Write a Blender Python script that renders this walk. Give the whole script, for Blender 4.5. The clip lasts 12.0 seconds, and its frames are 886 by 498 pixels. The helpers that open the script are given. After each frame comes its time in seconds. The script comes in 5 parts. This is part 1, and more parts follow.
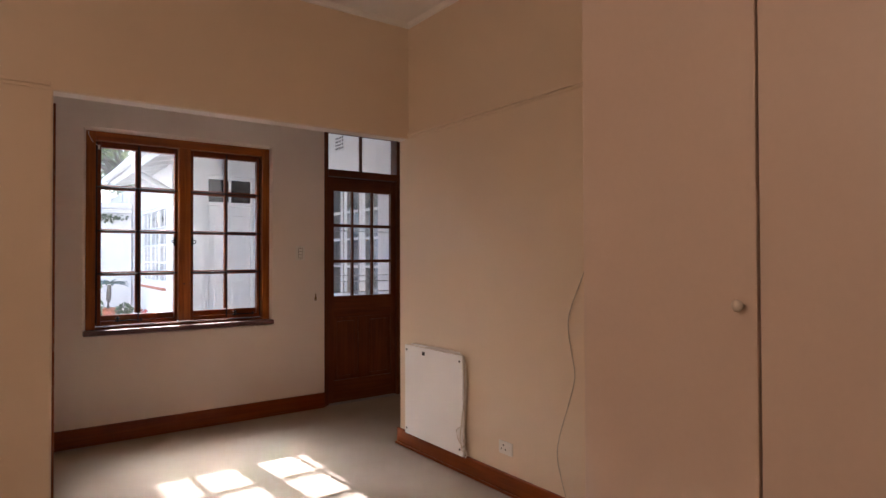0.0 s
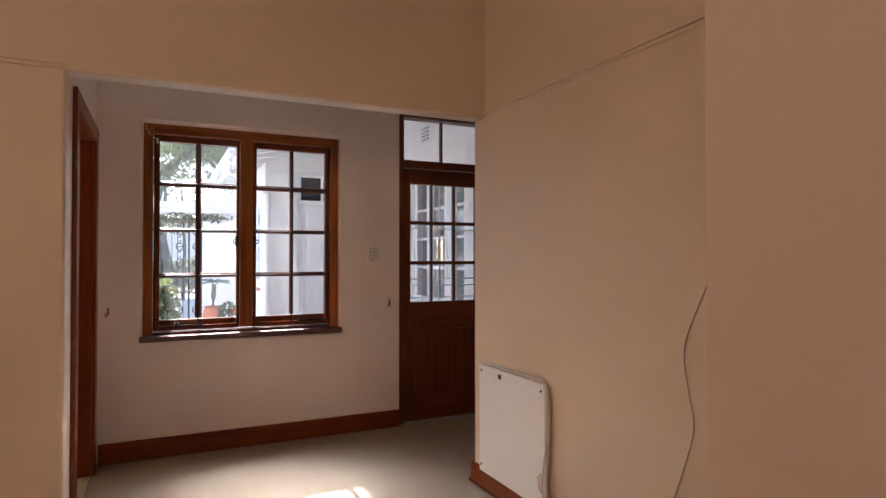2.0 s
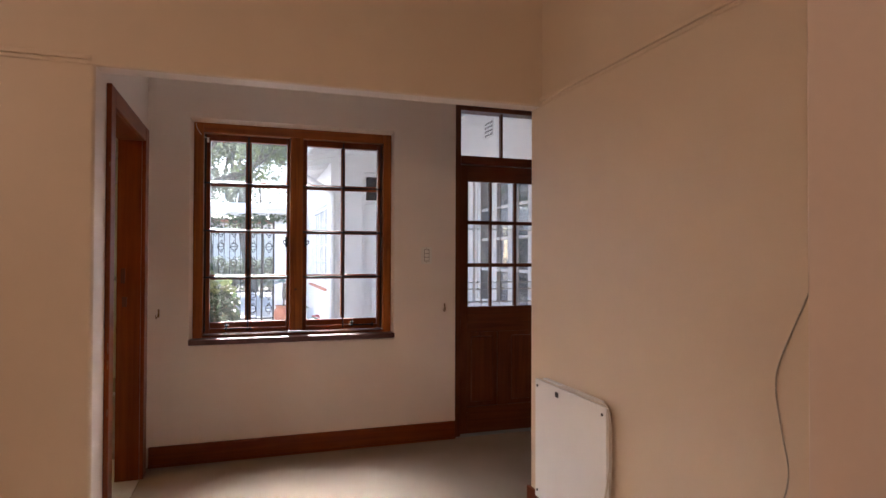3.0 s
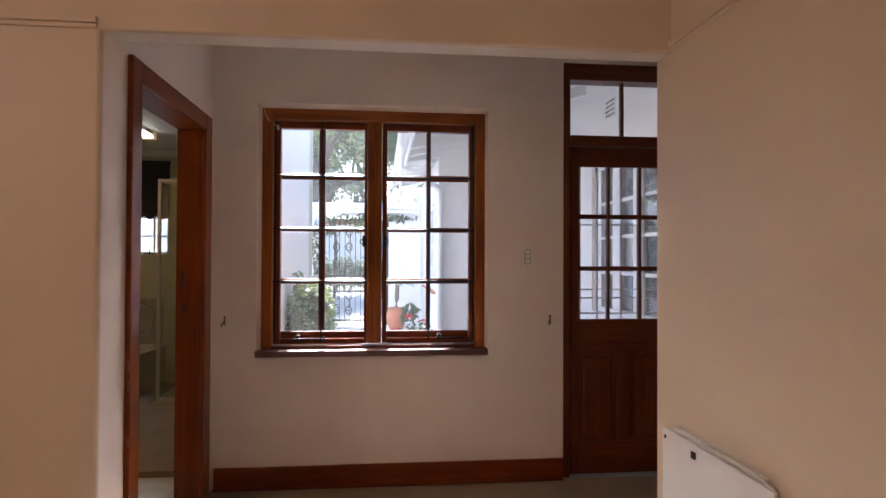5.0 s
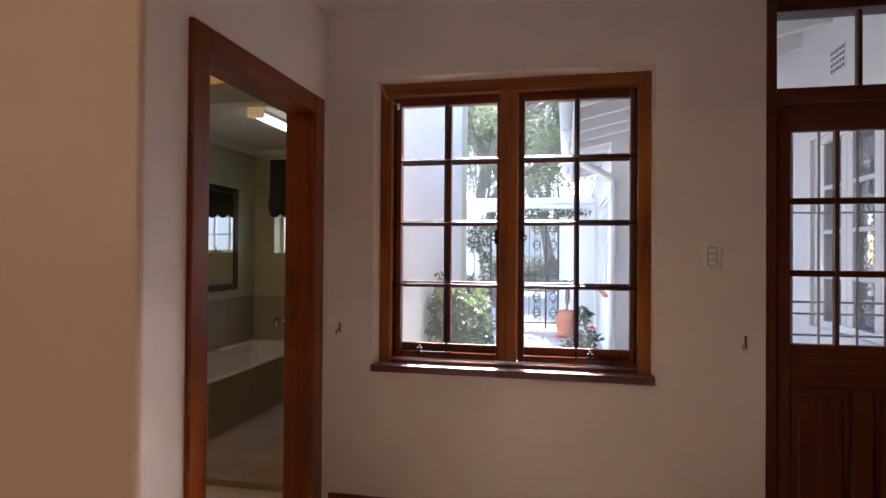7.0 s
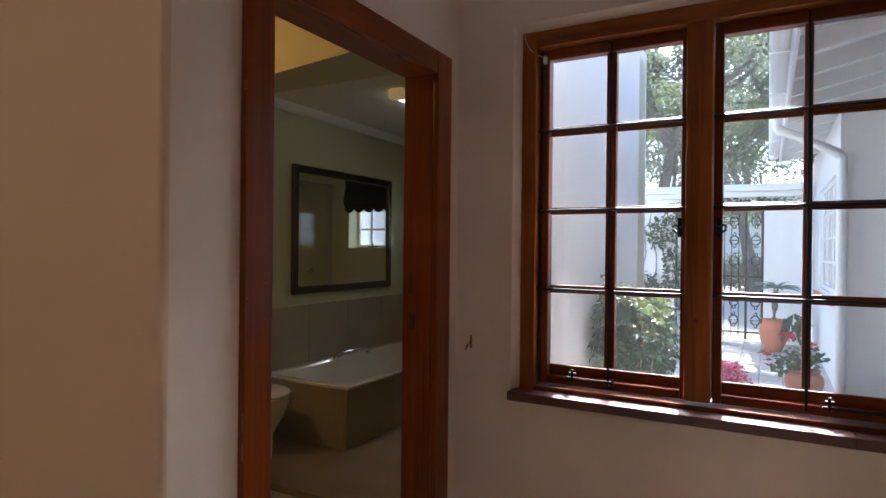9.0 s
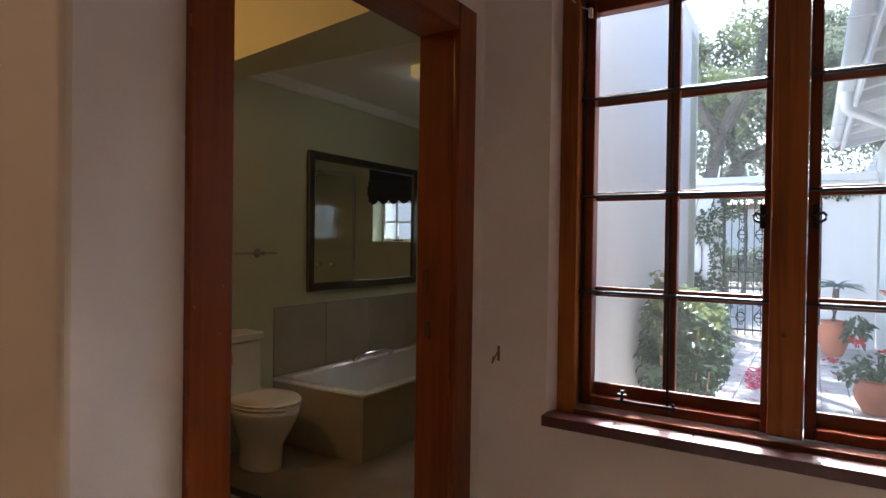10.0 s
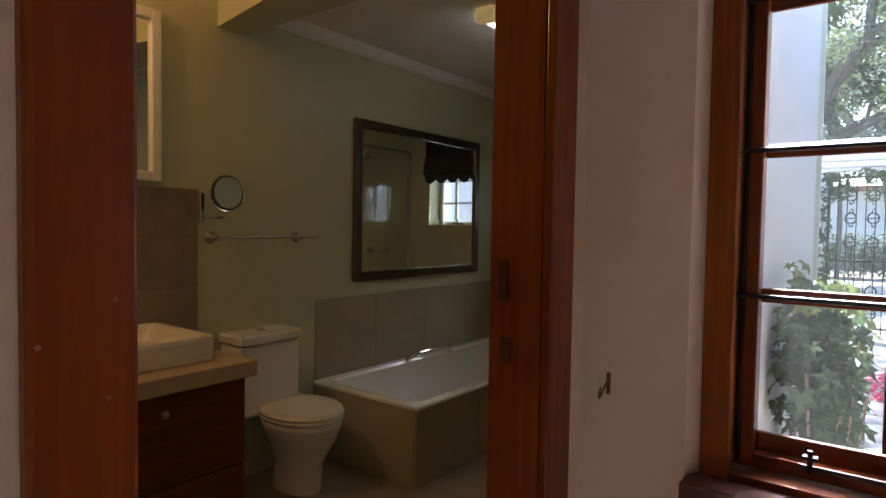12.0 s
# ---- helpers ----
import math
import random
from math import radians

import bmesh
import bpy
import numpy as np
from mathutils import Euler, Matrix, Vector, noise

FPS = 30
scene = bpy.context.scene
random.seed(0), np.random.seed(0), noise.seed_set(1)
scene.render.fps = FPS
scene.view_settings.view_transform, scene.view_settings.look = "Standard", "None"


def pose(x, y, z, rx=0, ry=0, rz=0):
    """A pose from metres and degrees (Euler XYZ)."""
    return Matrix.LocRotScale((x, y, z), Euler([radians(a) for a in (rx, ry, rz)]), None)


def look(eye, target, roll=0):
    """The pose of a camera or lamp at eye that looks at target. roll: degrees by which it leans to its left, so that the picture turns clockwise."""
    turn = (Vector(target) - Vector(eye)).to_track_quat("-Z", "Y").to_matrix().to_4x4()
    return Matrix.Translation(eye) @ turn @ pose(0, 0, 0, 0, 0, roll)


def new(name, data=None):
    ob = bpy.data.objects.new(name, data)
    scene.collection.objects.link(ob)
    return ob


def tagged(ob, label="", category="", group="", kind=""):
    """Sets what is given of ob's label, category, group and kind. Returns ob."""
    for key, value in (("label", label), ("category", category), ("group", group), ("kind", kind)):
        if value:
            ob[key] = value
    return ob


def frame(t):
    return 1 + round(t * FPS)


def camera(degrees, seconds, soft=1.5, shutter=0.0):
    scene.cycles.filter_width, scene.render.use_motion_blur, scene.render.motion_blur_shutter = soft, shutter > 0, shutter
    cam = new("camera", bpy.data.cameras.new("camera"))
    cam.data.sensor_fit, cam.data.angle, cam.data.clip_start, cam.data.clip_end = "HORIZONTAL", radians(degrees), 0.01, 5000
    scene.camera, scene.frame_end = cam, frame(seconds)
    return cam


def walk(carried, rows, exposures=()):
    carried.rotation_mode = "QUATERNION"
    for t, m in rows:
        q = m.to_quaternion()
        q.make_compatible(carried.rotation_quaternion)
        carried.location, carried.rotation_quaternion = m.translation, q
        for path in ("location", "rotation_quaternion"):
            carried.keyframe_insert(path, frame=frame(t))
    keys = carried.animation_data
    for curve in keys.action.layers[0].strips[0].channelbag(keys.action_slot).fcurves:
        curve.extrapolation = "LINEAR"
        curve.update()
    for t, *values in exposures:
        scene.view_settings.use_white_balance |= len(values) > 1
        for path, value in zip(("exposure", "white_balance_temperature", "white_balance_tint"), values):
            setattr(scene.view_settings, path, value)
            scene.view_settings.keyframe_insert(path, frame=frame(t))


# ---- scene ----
cam = camera(73.5, 12.0)
PATH = [
    (0, (-0.178, -0.335, 1.305), (1.006, 1.277, 1.335), -0.2),
    (0.5, (-0.03, -0.219, 1.309), (1.104, 1.428, 1.34), -0.2),
    (1, (0.113, -0.12, 1.315), (1.158, 1.585, 1.352), -0.2),
    (1.5, (0.218, -0.025, 1.305), (1.171, 1.733, 1.335), 0.0),
    (2, (0.368, 0.124, 1.323), (1.23, 1.928, 1.351), 0.0),
    (2.5, (0.485, 0.216, 1.327), (1.239, 2.068, 1.356), 0.1),
    (3, (0.611, 0.338, 1.339), (1.235, 2.238, 1.366), 0.2),
    (3.5, (0.737, 0.432, 1.338), (1.198, 2.378, 1.361), 0.2),
    (5.5, (1.018, 1.133, 1.361), (1.105, 3.131, 1.381), 0.3),
    (6, (1.068, 1.269, 1.386), (0.984, 3.268, 1.384), 0.3),
    (6.5, (1.155, 1.461, 1.352), (0.918, 3.447, 1.364), 0.3),
    (7, (1.206, 1.626, 1.355), (0.799, 3.584, 1.371), 0.4),
    (7.2, (1.25, 1.684, 1.355), (0.763, 3.624, 1.368), 0.3),
    (8.8, (1.193, 2.226, 1.363), (0.245, 3.987, 1.355), 0.5),
    (9, (1.141, 2.298, 1.356), (0.18, 4.052, 1.354), 0.6),
    (9.5, (1.083, 2.462, 1.355), (0.07, 4.186, 1.341), 0.6),
    (10, (0.984, 2.662, 1.354), (-0.073, 4.359, 1.331), 0.8),
    (10.5, (0.909, 2.803, 1.35), (-0.21, 4.46, 1.316), 0.8),
    (11, (0.801, 2.944, 1.347), (-0.364, 4.569, 1.305), 0.9),
    (11.5, (0.678, 3.066, 1.351), (-0.515, 4.671, 1.297), 0.9),
    (12, (0.602, 3.155, 1.337), (-0.613, 4.742, 1.262), 0.9),
]
EXPOSURES = [(0, 2.14, 5850, 15), (1.5, 2.25, 5850, 15), (3.5, 2.28, 5750, 15), (5.5, 2.24, 5600, 15), (7, 2.14, 5550, 14), (9, 1.70, 5500, 9), (10.5, 1.74, 5480, 9), (11.2, 1.76, 5500, 9), (12, 1.99, 5480, 9)]
# both stand out of view; the bedroom bulb is assumed
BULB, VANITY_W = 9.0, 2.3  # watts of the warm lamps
walk(cam, [(t, look(eye, target, roll)) for t, eye, target, roll in PATH], EXPOSURES)

# ---- daylight ----
SUN_FROM = Vector((-0.10, 1.19, 0.925)).normalized()
world = bpy.data.worlds.new("sky")
scene.world = world
world.use_nodes = True
wn = world.node_tree
sky = wn.nodes.new("ShaderNodeTexSky")
sky.sky_type = "NISHITA"
sky.sun_disc = False
sky.sun_elevation = math.asin(SUN_FROM.z)
sky.sun_rotation = math.atan2(SUN_FROM.x, SUN_FROM.y)
wn.links.new(sky.outputs[0], wn.nodes["Background"].inputs[0])
wn.nodes["Background"].inputs[1].default_value = 0.15
sun = new("sun", bpy.data.lights.new("sun", "SUN"))
sun.data.energy, sun.data.angle, sun.data.color = 4.8, radians(0.5), (1.0, 0.93, 0.82)
sun.matrix_world = look((0, 0, 0), -SUN_FROM)

# ---- materials ----
def mat(name, rgb, rough=0.6, metal=0.0, vary=0.06, scale=3.0, grain=120.0, bump=0.0, spec=0.5, stretch=(1, 1, 1), rnd=0.0, coat=0.0):
    """A surface with soft stains, fine grain and relief; rnd varies it from piece to piece."""
    m = bpy.data.materials.new(name)
    m.use_nodes = True
    n, ln = m.node_tree.nodes, m.node_tree.links
    b = n["Principled BSDF"]
    tc = n.new("ShaderNodeTexCoord")
    mp = n.new("ShaderNodeMapping")
    mp.inputs["Scale"].default_value = stretch
    ln.new(tc.outputs["Object"], mp.inputs[0])
    big, fine = n.new("ShaderNodeTexNoise"), n.new("ShaderNodeTexNoise")
    big.inputs["Scale"].default_value, big.inputs["Detail"].default_value = scale, 5
    fine.inputs["Scale"].default_value, fine.inputs["Detail"].default_value = grain, 3
    for q in (big, fine):
        ln.new(mp.outputs[0], q.inputs["Vector"])
    add = n.new("ShaderNodeMath")
    add.operation = "MULTIPLY_ADD"
    ln.new(fine.outputs[0], add.inputs[0])
    add.inputs[1].default_value = 0.5
    ln.new(big.outputs[0], add.inputs[2])
    val = add.outputs[0]
    if rnd:
        oi = n.new("ShaderNodeObjectInfo")
        ma = n.new("ShaderNodeMath")
        ma.operation = "MULTIPLY_ADD"
        ln.new(oi.outputs["Random"], ma.inputs[0])
        ma.inputs[1].default_value = rnd
        ln.new(val, ma.inputs[2])
        val = ma.outputs[0]
    ramp = n.new("ShaderNodeMapRange")
    ramp.inputs[1].default_value, ramp.inputs[2].default_value = 0.35, 1.15 + rnd
    ramp.inputs[3].default_value, ramp.inputs[4].default_value = 1 - vary, 1 + vary
    ln.new(val, ramp.inputs[0])
    mul = n.new("ShaderNodeVectorMath")
    mul.operation = "SCALE"
    mul.inputs[0].default_value = rgb
    ln.new(ramp.outputs[0], mul.inputs["Scale"])
    ln.new(mul.outputs[0], b.inputs["Base Color"])
    b.inputs["Roughness"].default_value, b.inputs["Metallic"].default_value = rough, metal
    b.inputs["Specular IOR Level"].default_value = spec
    b.inputs["Coat Weight"].default_value = coat
    b.inputs["Coat Roughness"].default_value = 0.15
    if bump:
        bp = n.new("ShaderNodeBump")
        bp.inputs["Strength"].default_value, bp.inputs["Distance"].default_value = bump, 0.003
        ln.new(add.outputs[0], bp.inputs["Height"])
        ln.new(bp.outputs[0], b.inputs["Normal"])
    return m


def wood(name, dark, light, axis, rough=0.38, coat=0.08, freq=1.0):
    """Varnished timber with the grain along one axis (0 x, 1 y, 2 z)."""
    m = bpy.data.materials.new(name)
    m.use_nodes = True
    n, ln = m.node_tree.nodes, m.node_tree.links
    b = n["Principled BSDF"]
    tc, mp, oi = n.new("ShaderNodeTexCoord"), n.new("ShaderNodeMapping"), n.new("ShaderNodeObjectInfo")
    s = [38.0 * freq] * 3
    s[axis] = 1.6 * freq
    mp.inputs["Scale"].default_value = s
    ln.new(tc.outputs["Object"], mp.inputs[0])
    off = n.new("ShaderNodeVectorMath")
    off.operation = "SCALE"
    off.inputs[0].default_value = (7.3, 3.1, 5.7)
    ln.new(oi.outputs["Random"], off.inputs["Scale"])
    ln.new(off.outputs[0], mp.inputs["Location"])
    g, h = n.new("ShaderNodeTexNoise"), n.new("ShaderNodeTexNoise")
    g.inputs["Scale"].default_value, g.inputs["Detail"].default_value, g.inputs["Distortion"].default_value = 1.0, 6, 0.8
    h.inputs["Scale"].default_value, h.inputs["Detail"].default_value = 2.5, 3
    ln.new(mp.outputs[0], g.inputs["Vector"])
    ln.new(tc.outputs["Object"], h.inputs["Vector"])
    av = n.new("ShaderNodeMath")
    av.operation = "MULTIPLY_ADD"
    ln.new(h.outputs[0], av.inputs[0])
    av.inputs[1].default_value = 0.6
    ln.new(g.outputs[0], av.inputs[2])
    rp = n.new("ShaderNodeValToRGB")
    rp.color_ramp.elements[0].position, rp.color_ramp.elements[1].position = 0.55, 1.05
    rp.color_ramp.elements[0].color, rp.color_ramp.elements[1].color = (*dark, 1), (*light, 1)
    ln.new(av.outputs[0], rp.inputs[0])
    ln.new(rp.outputs[0], b.inputs["Base Color"])
    b.inputs["Roughness"].default_value = rough
    b.inputs["Specular IOR Level"].default_value = 0.3
    b.inputs["Coat Weight"].default_value, b.inputs["Coat Roughness"].default_value = coat, 0.12
    bp = n.new("ShaderNodeBump")
    bp.inputs["Strength"].default_value, bp.inputs["Distance"].default_value = 0.15, 0.002
    ln.new(g.outputs[0], bp.inputs["Height"])
    ln.new(bp.outputs[0], b.inputs["Normal"])
    return m


def glow(name, rgb, strength):
    m = bpy.data.materials.new(name)
    m.use_nodes = True
    b = m.node_tree.nodes["Principled BSDF"]
    b.inputs["Base Color"].default_value = (0.9, 0.9, 0.9, 1)
    b.inputs["Emission Color"].default_value = (*rgb, 1)
    b.inputs["Emission Strength"].default_value = strength
    return m


def clear_glass(name, rough=0.0):
    m = bpy.data.materials.new(name)
    m.use_nodes = True
    b = m.node_tree.nodes["Principled BSDF"]
    b.inputs["Base Color"].default_value = (0.97, 0.985, 0.98, 1)
    b.inputs["Transmission Weight"].default_value = 1.0
    b.inputs["Roughness"].default_value, b.inputs["IOR"].default_value = rough, 1.45
    return m


CREAM = mat("cream_wall_paint", (0.71, 0.575, 0.425), 0.5, vary=0.04, scale=1.5, grain=180, bump=0.12)
WHITE = mat("off_white_wall_paint", (0.81, 0.72, 0.645), 0.6, vary=0.04, scale=1.7, grain=180, bump=0.12)
CEIL = mat("white_ceiling_paint", (0.80, 0.78, 0.74), 0.75, vary=0.03, scale=1.2, grain=90, bump=0.08)
CUPB = mat("cream_enamel_paint", (0.68, 0.55, 0.46), 0.35, vary=0.04, scale=1.1, grain=60, bump=0.03)
BATHWALL = mat("pale_bathroom_paint", (0.54, 0.55, 0.36), 0.5, vary=0.04, scale=1.4, grain=150, bump=0.06)
CARPET = mat("beige_carpet", (0.315, 0.256, 0.212), 0.95, vary=0.14, scale=2.2, grain=420, bump=0.9, spec=0.1)
RED_WOOD = [wood("varnished_red_wood_" + a, (0.125, 0.020, 0.0012), (0.215, 0.042, 0.002), i, 0.34, 0.22) for i, a in enumerate("xyz")]
DARK_WOOD = [wood("dark_varnished_wood_" + a, (0.078, 0.018, 0.004), (0.155, 0.038, 0.008), i) for i, a in enumerate("xyz")]
PINE = [wood("varnished_pine_" + a, (0.16, 0.038, 0.005), (0.36, 0.105, 0.013), i) for i, a in enumerate("xyz")]
SILL = mat("oxblood_sill_paint", (0.085, 0.020, 0.016), 0.42, vary=0.25, scale=6, grain=90, bump=0.02, spec=0.8)
STEEL_DARK = mat("black_iron", (0.025, 0.022, 0.022), 0.4, metal=0.6, vary=0.2)
CHROME = mat("chrome", (0.75, 0.75, 0.76), 0.12, metal=1.0, vary=0.03)
NICKEL = mat("aged_nickel", (0.35, 0.31, 0.27), 0.3, metal=1.0, vary=0.15)
PLASTIC = mat("white_plastic", (0.78, 0.75, 0.69), 0.35, vary=0.03)
BLACK = mat("black_plastic", (0.02, 0.02, 0.02), 0.5, vary=0.2)
PANEL = mat("white_heater_board", (0.83, 0.81, 0.78), 0.45, vary=0.03, scale=4)
CABLE = mat("white_cable", (0.66, 0.60, 0.52), 0.5, vary=0.05)
CABLE_G = mat("grey_cable", (0.40, 0.34, 0.27), 0.5, vary=0.1)
PORCELAIN = mat("white_porcelain", (0.80, 0.80, 0.77), 0.12, vary=0.02, coat=0.4)
TILE = mat("taupe_ceramic_tile", (0.40, 0.36, 0.27), 0.25, vary=0.10, scale=3, grain=40, rnd=0.2)
TILE_F = mat("pale_floor_tile", (0.56, 0.56, 0.50), 0.28, vary=0.10, scale=3, grain=30, rnd=0.2)
TILE_M = mat("mottled_brown_stone_tile", (0.27, 0.22, 0.16), 0.3, vary=0.45, scale=11, grain=40, rnd=0.5)
GROUT = mat("grey_grout", (0.33, 0.32, 0.28), 0.9, vary=0.1)
def dust_haze(m, amount):
    """A thin dust film on glass, added as a veil of scattered daylight."""
    n, ln = m.node_tree.nodes, m.node_tree.links
    b, out = n["Principled BSDF"], n["Material Output"]
    tr, mx, ns, mr, tc = n.new("ShaderNodeBsdfTranslucent"), n.new("ShaderNodeMixShader"), n.new("ShaderNodeTexNoise"), n.new("ShaderNodeMapRange"), n.new("ShaderNodeTexCoord")
    tr.inputs[0].default_value = (0.85, 0.87, 0.88, 1)
    ns.inputs["Scale"].default_value, ns.inputs["Detail"].default_value = 3.5, 5
    ln.new(tc.outputs["Object"], ns.inputs["Vector"])
    mr.inputs[1].default_value, mr.inputs[2].default_value = 0.3, 0.75
    mr.inputs[3].default_value, mr.inputs[4].default_value = amount * 0.6, amount * 1.5
    ln.new(ns.outputs[0], mr.inputs[0])
    ln.new(mr.outputs[0], mx.inputs[0])
    ln.new(b.outputs[0], mx.inputs[1])
    ln.new(tr.outputs[0], mx.inputs[2])
    ln.new(mx.outputs[0], out.inputs[0])
    return m


GLASS = clear_glass("window_glass")
PANE = dust_haze(clear_glass("dust_hazed_window_glass"), 0.009)
MIRROR = mat("mirror_silver", (0.86, 0.88, 0.87), 0.01, metal=1.0, vary=0.0)
BLIND = mat("charcoal_blind_cloth", (0.045, 0.045, 0.05), 0.9, vary=0.15, scale=8, grain=300, bump=0.4)
TUBE = glow("lit_tube", (1.0, 0.93, 0.78), 1.2)
RENDER_W = mat("white_exterior_plaster", (0.79, 0.78, 0.765), 0.8, vary=0.06, scale=1.6, grain=60, bump=0.4)
PAINT_W = mat("white_exterior_paint", (0.80, 0.80, 0.79), 0.45, vary=0.04, scale=3)
PAVING = mat("grey_pink_paver", (0.50, 0.46, 0.44), 0.85, vary=0.18, scale=4, grain=60, bump=0.4, rnd=0.4)
SOIL = mat("paving_sand", (0.30, 0.26, 0.22), 0.95, vary=0.2, scale=3, grain=80, bump=0.5)
TERRA = mat("terracotta", (0.48, 0.17, 0.09), 0.75, vary=0.15, scale=6, grain=60, bump=0.2)
ROOF = mat("roof_tile_clay", (0.36, 0.16, 0.10), 0.8, vary=0.2, scale=3)
DARKROOM = mat("unlit_room_paint", (0.05, 0.05, 0.055), 0.9, vary=0.2)
BARK = mat("grey_bark", (0.15, 0.13, 0.11), 0.9, vary=0.35, scale=5, grain=40, bump=0.8)
def leafy(m, amount=0.45):
    """Let light pass through thin leaves."""
    n, ln = m.node_tree.nodes, m.node_tree.links
    b, out = n["Principled BSDF"], n["Material Output"]
    tr, mx = n.new("ShaderNodeBsdfTranslucent"), n.new("ShaderNodeMixShader")
    ln.new(b.inputs["Base Color"].links[0].from_socket, tr.inputs[0])
    mx.inputs[0].default_value = amount
    ln.new(b.outputs[0], mx.inputs[1])
    ln.new(tr.outputs[0], mx.inputs[2])
    ln.new(mx.outputs[0], out.inputs[0])
    return m


LEAF = leafy(mat("green_leaf", (0.11, 0.165, 0.085), 0.30, vary=0.5, scale=6, grain=20, rnd=0.5))
LEAF_L = leafy(mat("light_green_leaf", (0.21, 0.26, 0.09), 0.42, vary=0.45, scale=6, grain=20))
LEAF_T = leafy(mat("tree_leaf", (0.20, 0.225, 0.16), 0.5, vary=0.5, scale=2, grain=20), 0.5)
LEAF_B = leafy(mat("blue_green_leaf", (0.17, 0.27, 0.25), 0.5, vary=0.3, scale=6, grain=20))
PEWTER = mat("dark_pewter", (0.13, 0.115, 0.095), 0.32, metal=0.9, vary=0.15)
ROADM = mat("pale_concrete_road", (0.42, 0.41, 0.39), 0.9, vary=0.1, scale=1, grain=30)
PETAL = mat("pink_petal", (0.60, 0.06, 0.16), 0.6, vary=0.3, scale=20)
PETAL_R = mat("red_petal", (0.62, 0.05, 0.03), 0.6, vary=0.3, scale=20)
PORCH_SHADE = mat("grey_blue_room_shade", (0.34, 0.38, 0.44), 0.8, vary=0.2, scale=4)
STEM = mat("pale_dry_stem", (0.36, 0.30, 0.20), 0.85, vary=0.25, scale=9)
SLATEBLUE = mat("grey_lattice_steel", (0.44, 0.46, 0.50), 0.5, vary=0.1)

# ---- building helpers ----
def thing(name, at, label, category, group="", kind=""):
    e = new(name)
    e.location = at
    e.empty_display_size = 0.1
    return tagged(e, label, category, group, kind)


def finish(bm, name, material, smooth=False):
    me = bpy.data.meshes.new(name)
    bmesh.ops.recalc_face_normals(bm, faces=bm.faces)
    if smooth:
        for f in bm.faces:
            f.smooth = True
    bm.to_mesh(me)
    bm.free()
    me.materials.append(material)
    return me


def part(name, bm, material, parent, label="", smooth=False):
    """One mesh under a thing or a part; the bmesh is in world metres."""
    root = parent
    while root.parent:
        root = root.parent
    bmesh.ops.translate(bm, verts=bm.verts, vec=-root.location)
    ob = new(name, finish(bm, name, material, smooth))
    ob.parent = parent
    return tagged(ob, label)


def setting(name, bm, material, label, category, smooth=False):
    return tagged(new(name, finish(bm, name, material, smooth)), label, category, kind="structure")


def solo(name, bm, material, label, category, at=(0, 0, 0), group="", smooth=False):
    """A thing of one mesh, with its origin at its base."""
    bmesh.ops.translate(bm, verts=bm.verts, vec=-Vector(at))
    ob = new(name, finish(bm, name, material, smooth))
    ob.location = at
    return tagged(ob, label, category, group)


def box(bm, x0, x1, y0, y1, z0, z1, bevel=0.0, seg=1):
    r = bmesh.ops.create_cube(bm, size=1, matrix=Matrix.Translation(((x0 + x1) / 2, (y0 + y1) / 2, (z0 + z1) / 2)) @ Matrix.Diagonal((abs(x1 - x0), abs(y1 - y0), abs(z1 - z0), 1)))
    if bevel:
        edges = {e for v in r["verts"] for e in v.link_edges}
        bmesh.ops.bevel(bm, geom=list(edges), offset=bevel, segments=seg, affect="EDGES", profile=0.5)
    return bm


def bx(*a, **k):
    return box(bmesh.new(), *a, **k)


def tube(bm, pts, r, n=8, closed=False, taper=None):
    """A round bar through the points."""
    pts = [Vector(p) for p in pts]
    rings = []
    ref = Vector((0, 0, 1))
    for i, p in enumerate(pts):
        a, b = pts[max(i - 1, 0)], pts[min(i + 1, len(pts) - 1)]
        if closed:
            a, b = pts[i - 1], pts[(i + 1) % len(pts)]
        d = (b - a).normalized()
        u = d.cross(ref)
        if u.length < 0.05:
            u = d.cross(Vector((1, 0, 0)))
        u.normalize()
        v = d.cross(u).normalized()
        rr = r if taper is None else r * (1 + (taper - 1) * i / max(1, len(pts) - 1))
        rings.append([bm.verts.new(p + (u * math.cos(2 * math.pi * k / n) + v * math.sin(2 * math.pi * k / n)) * rr) for k in range(n)])
    last = len(rings) if closed else len(rings) - 1
    for i in range(last):
        A, B = rings[i], rings[(i + 1) % len(rings)]
        for k in range(n):
            bm.faces.new((A[k], A[(k + 1) % n], B[(k + 1) % n], B[k]))
    if not closed:
        bm.faces.new(rings[0][::-1])
        bm.faces.new(rings[-1])
    return bm


def tb(pts, r, n=8, **k):
    return tube(bmesh.new(), pts, r, n, **k)


def lathe(bm, profile, at, n=24, axis="z"):
    """Turn a profile of (radius, height) round an axis through the point at."""
    rings = []
    for r, h in profile:
        ring = []
        for k in range(n):
            a = 2 * math.pi * k / n
            p = (r * math.cos(a), r * math.sin(a), h)
            p = {"z": p, "y": (p[0], h, p[1]), "x": (h, p[0], p[1])}[axis]
            ring.append(bm.verts.new(Vector(at) + Vector(p)))
        rings.append(ring)
    for A, B in zip(rings, rings[1:]):
        for k in range(n):
            bm.faces.new((A[k], A[(k + 1) % n], B[(k + 1) % n], B[k]))
    bm.faces.new(rings[0])
    bm.faces.new(rings[-1])
    return bm


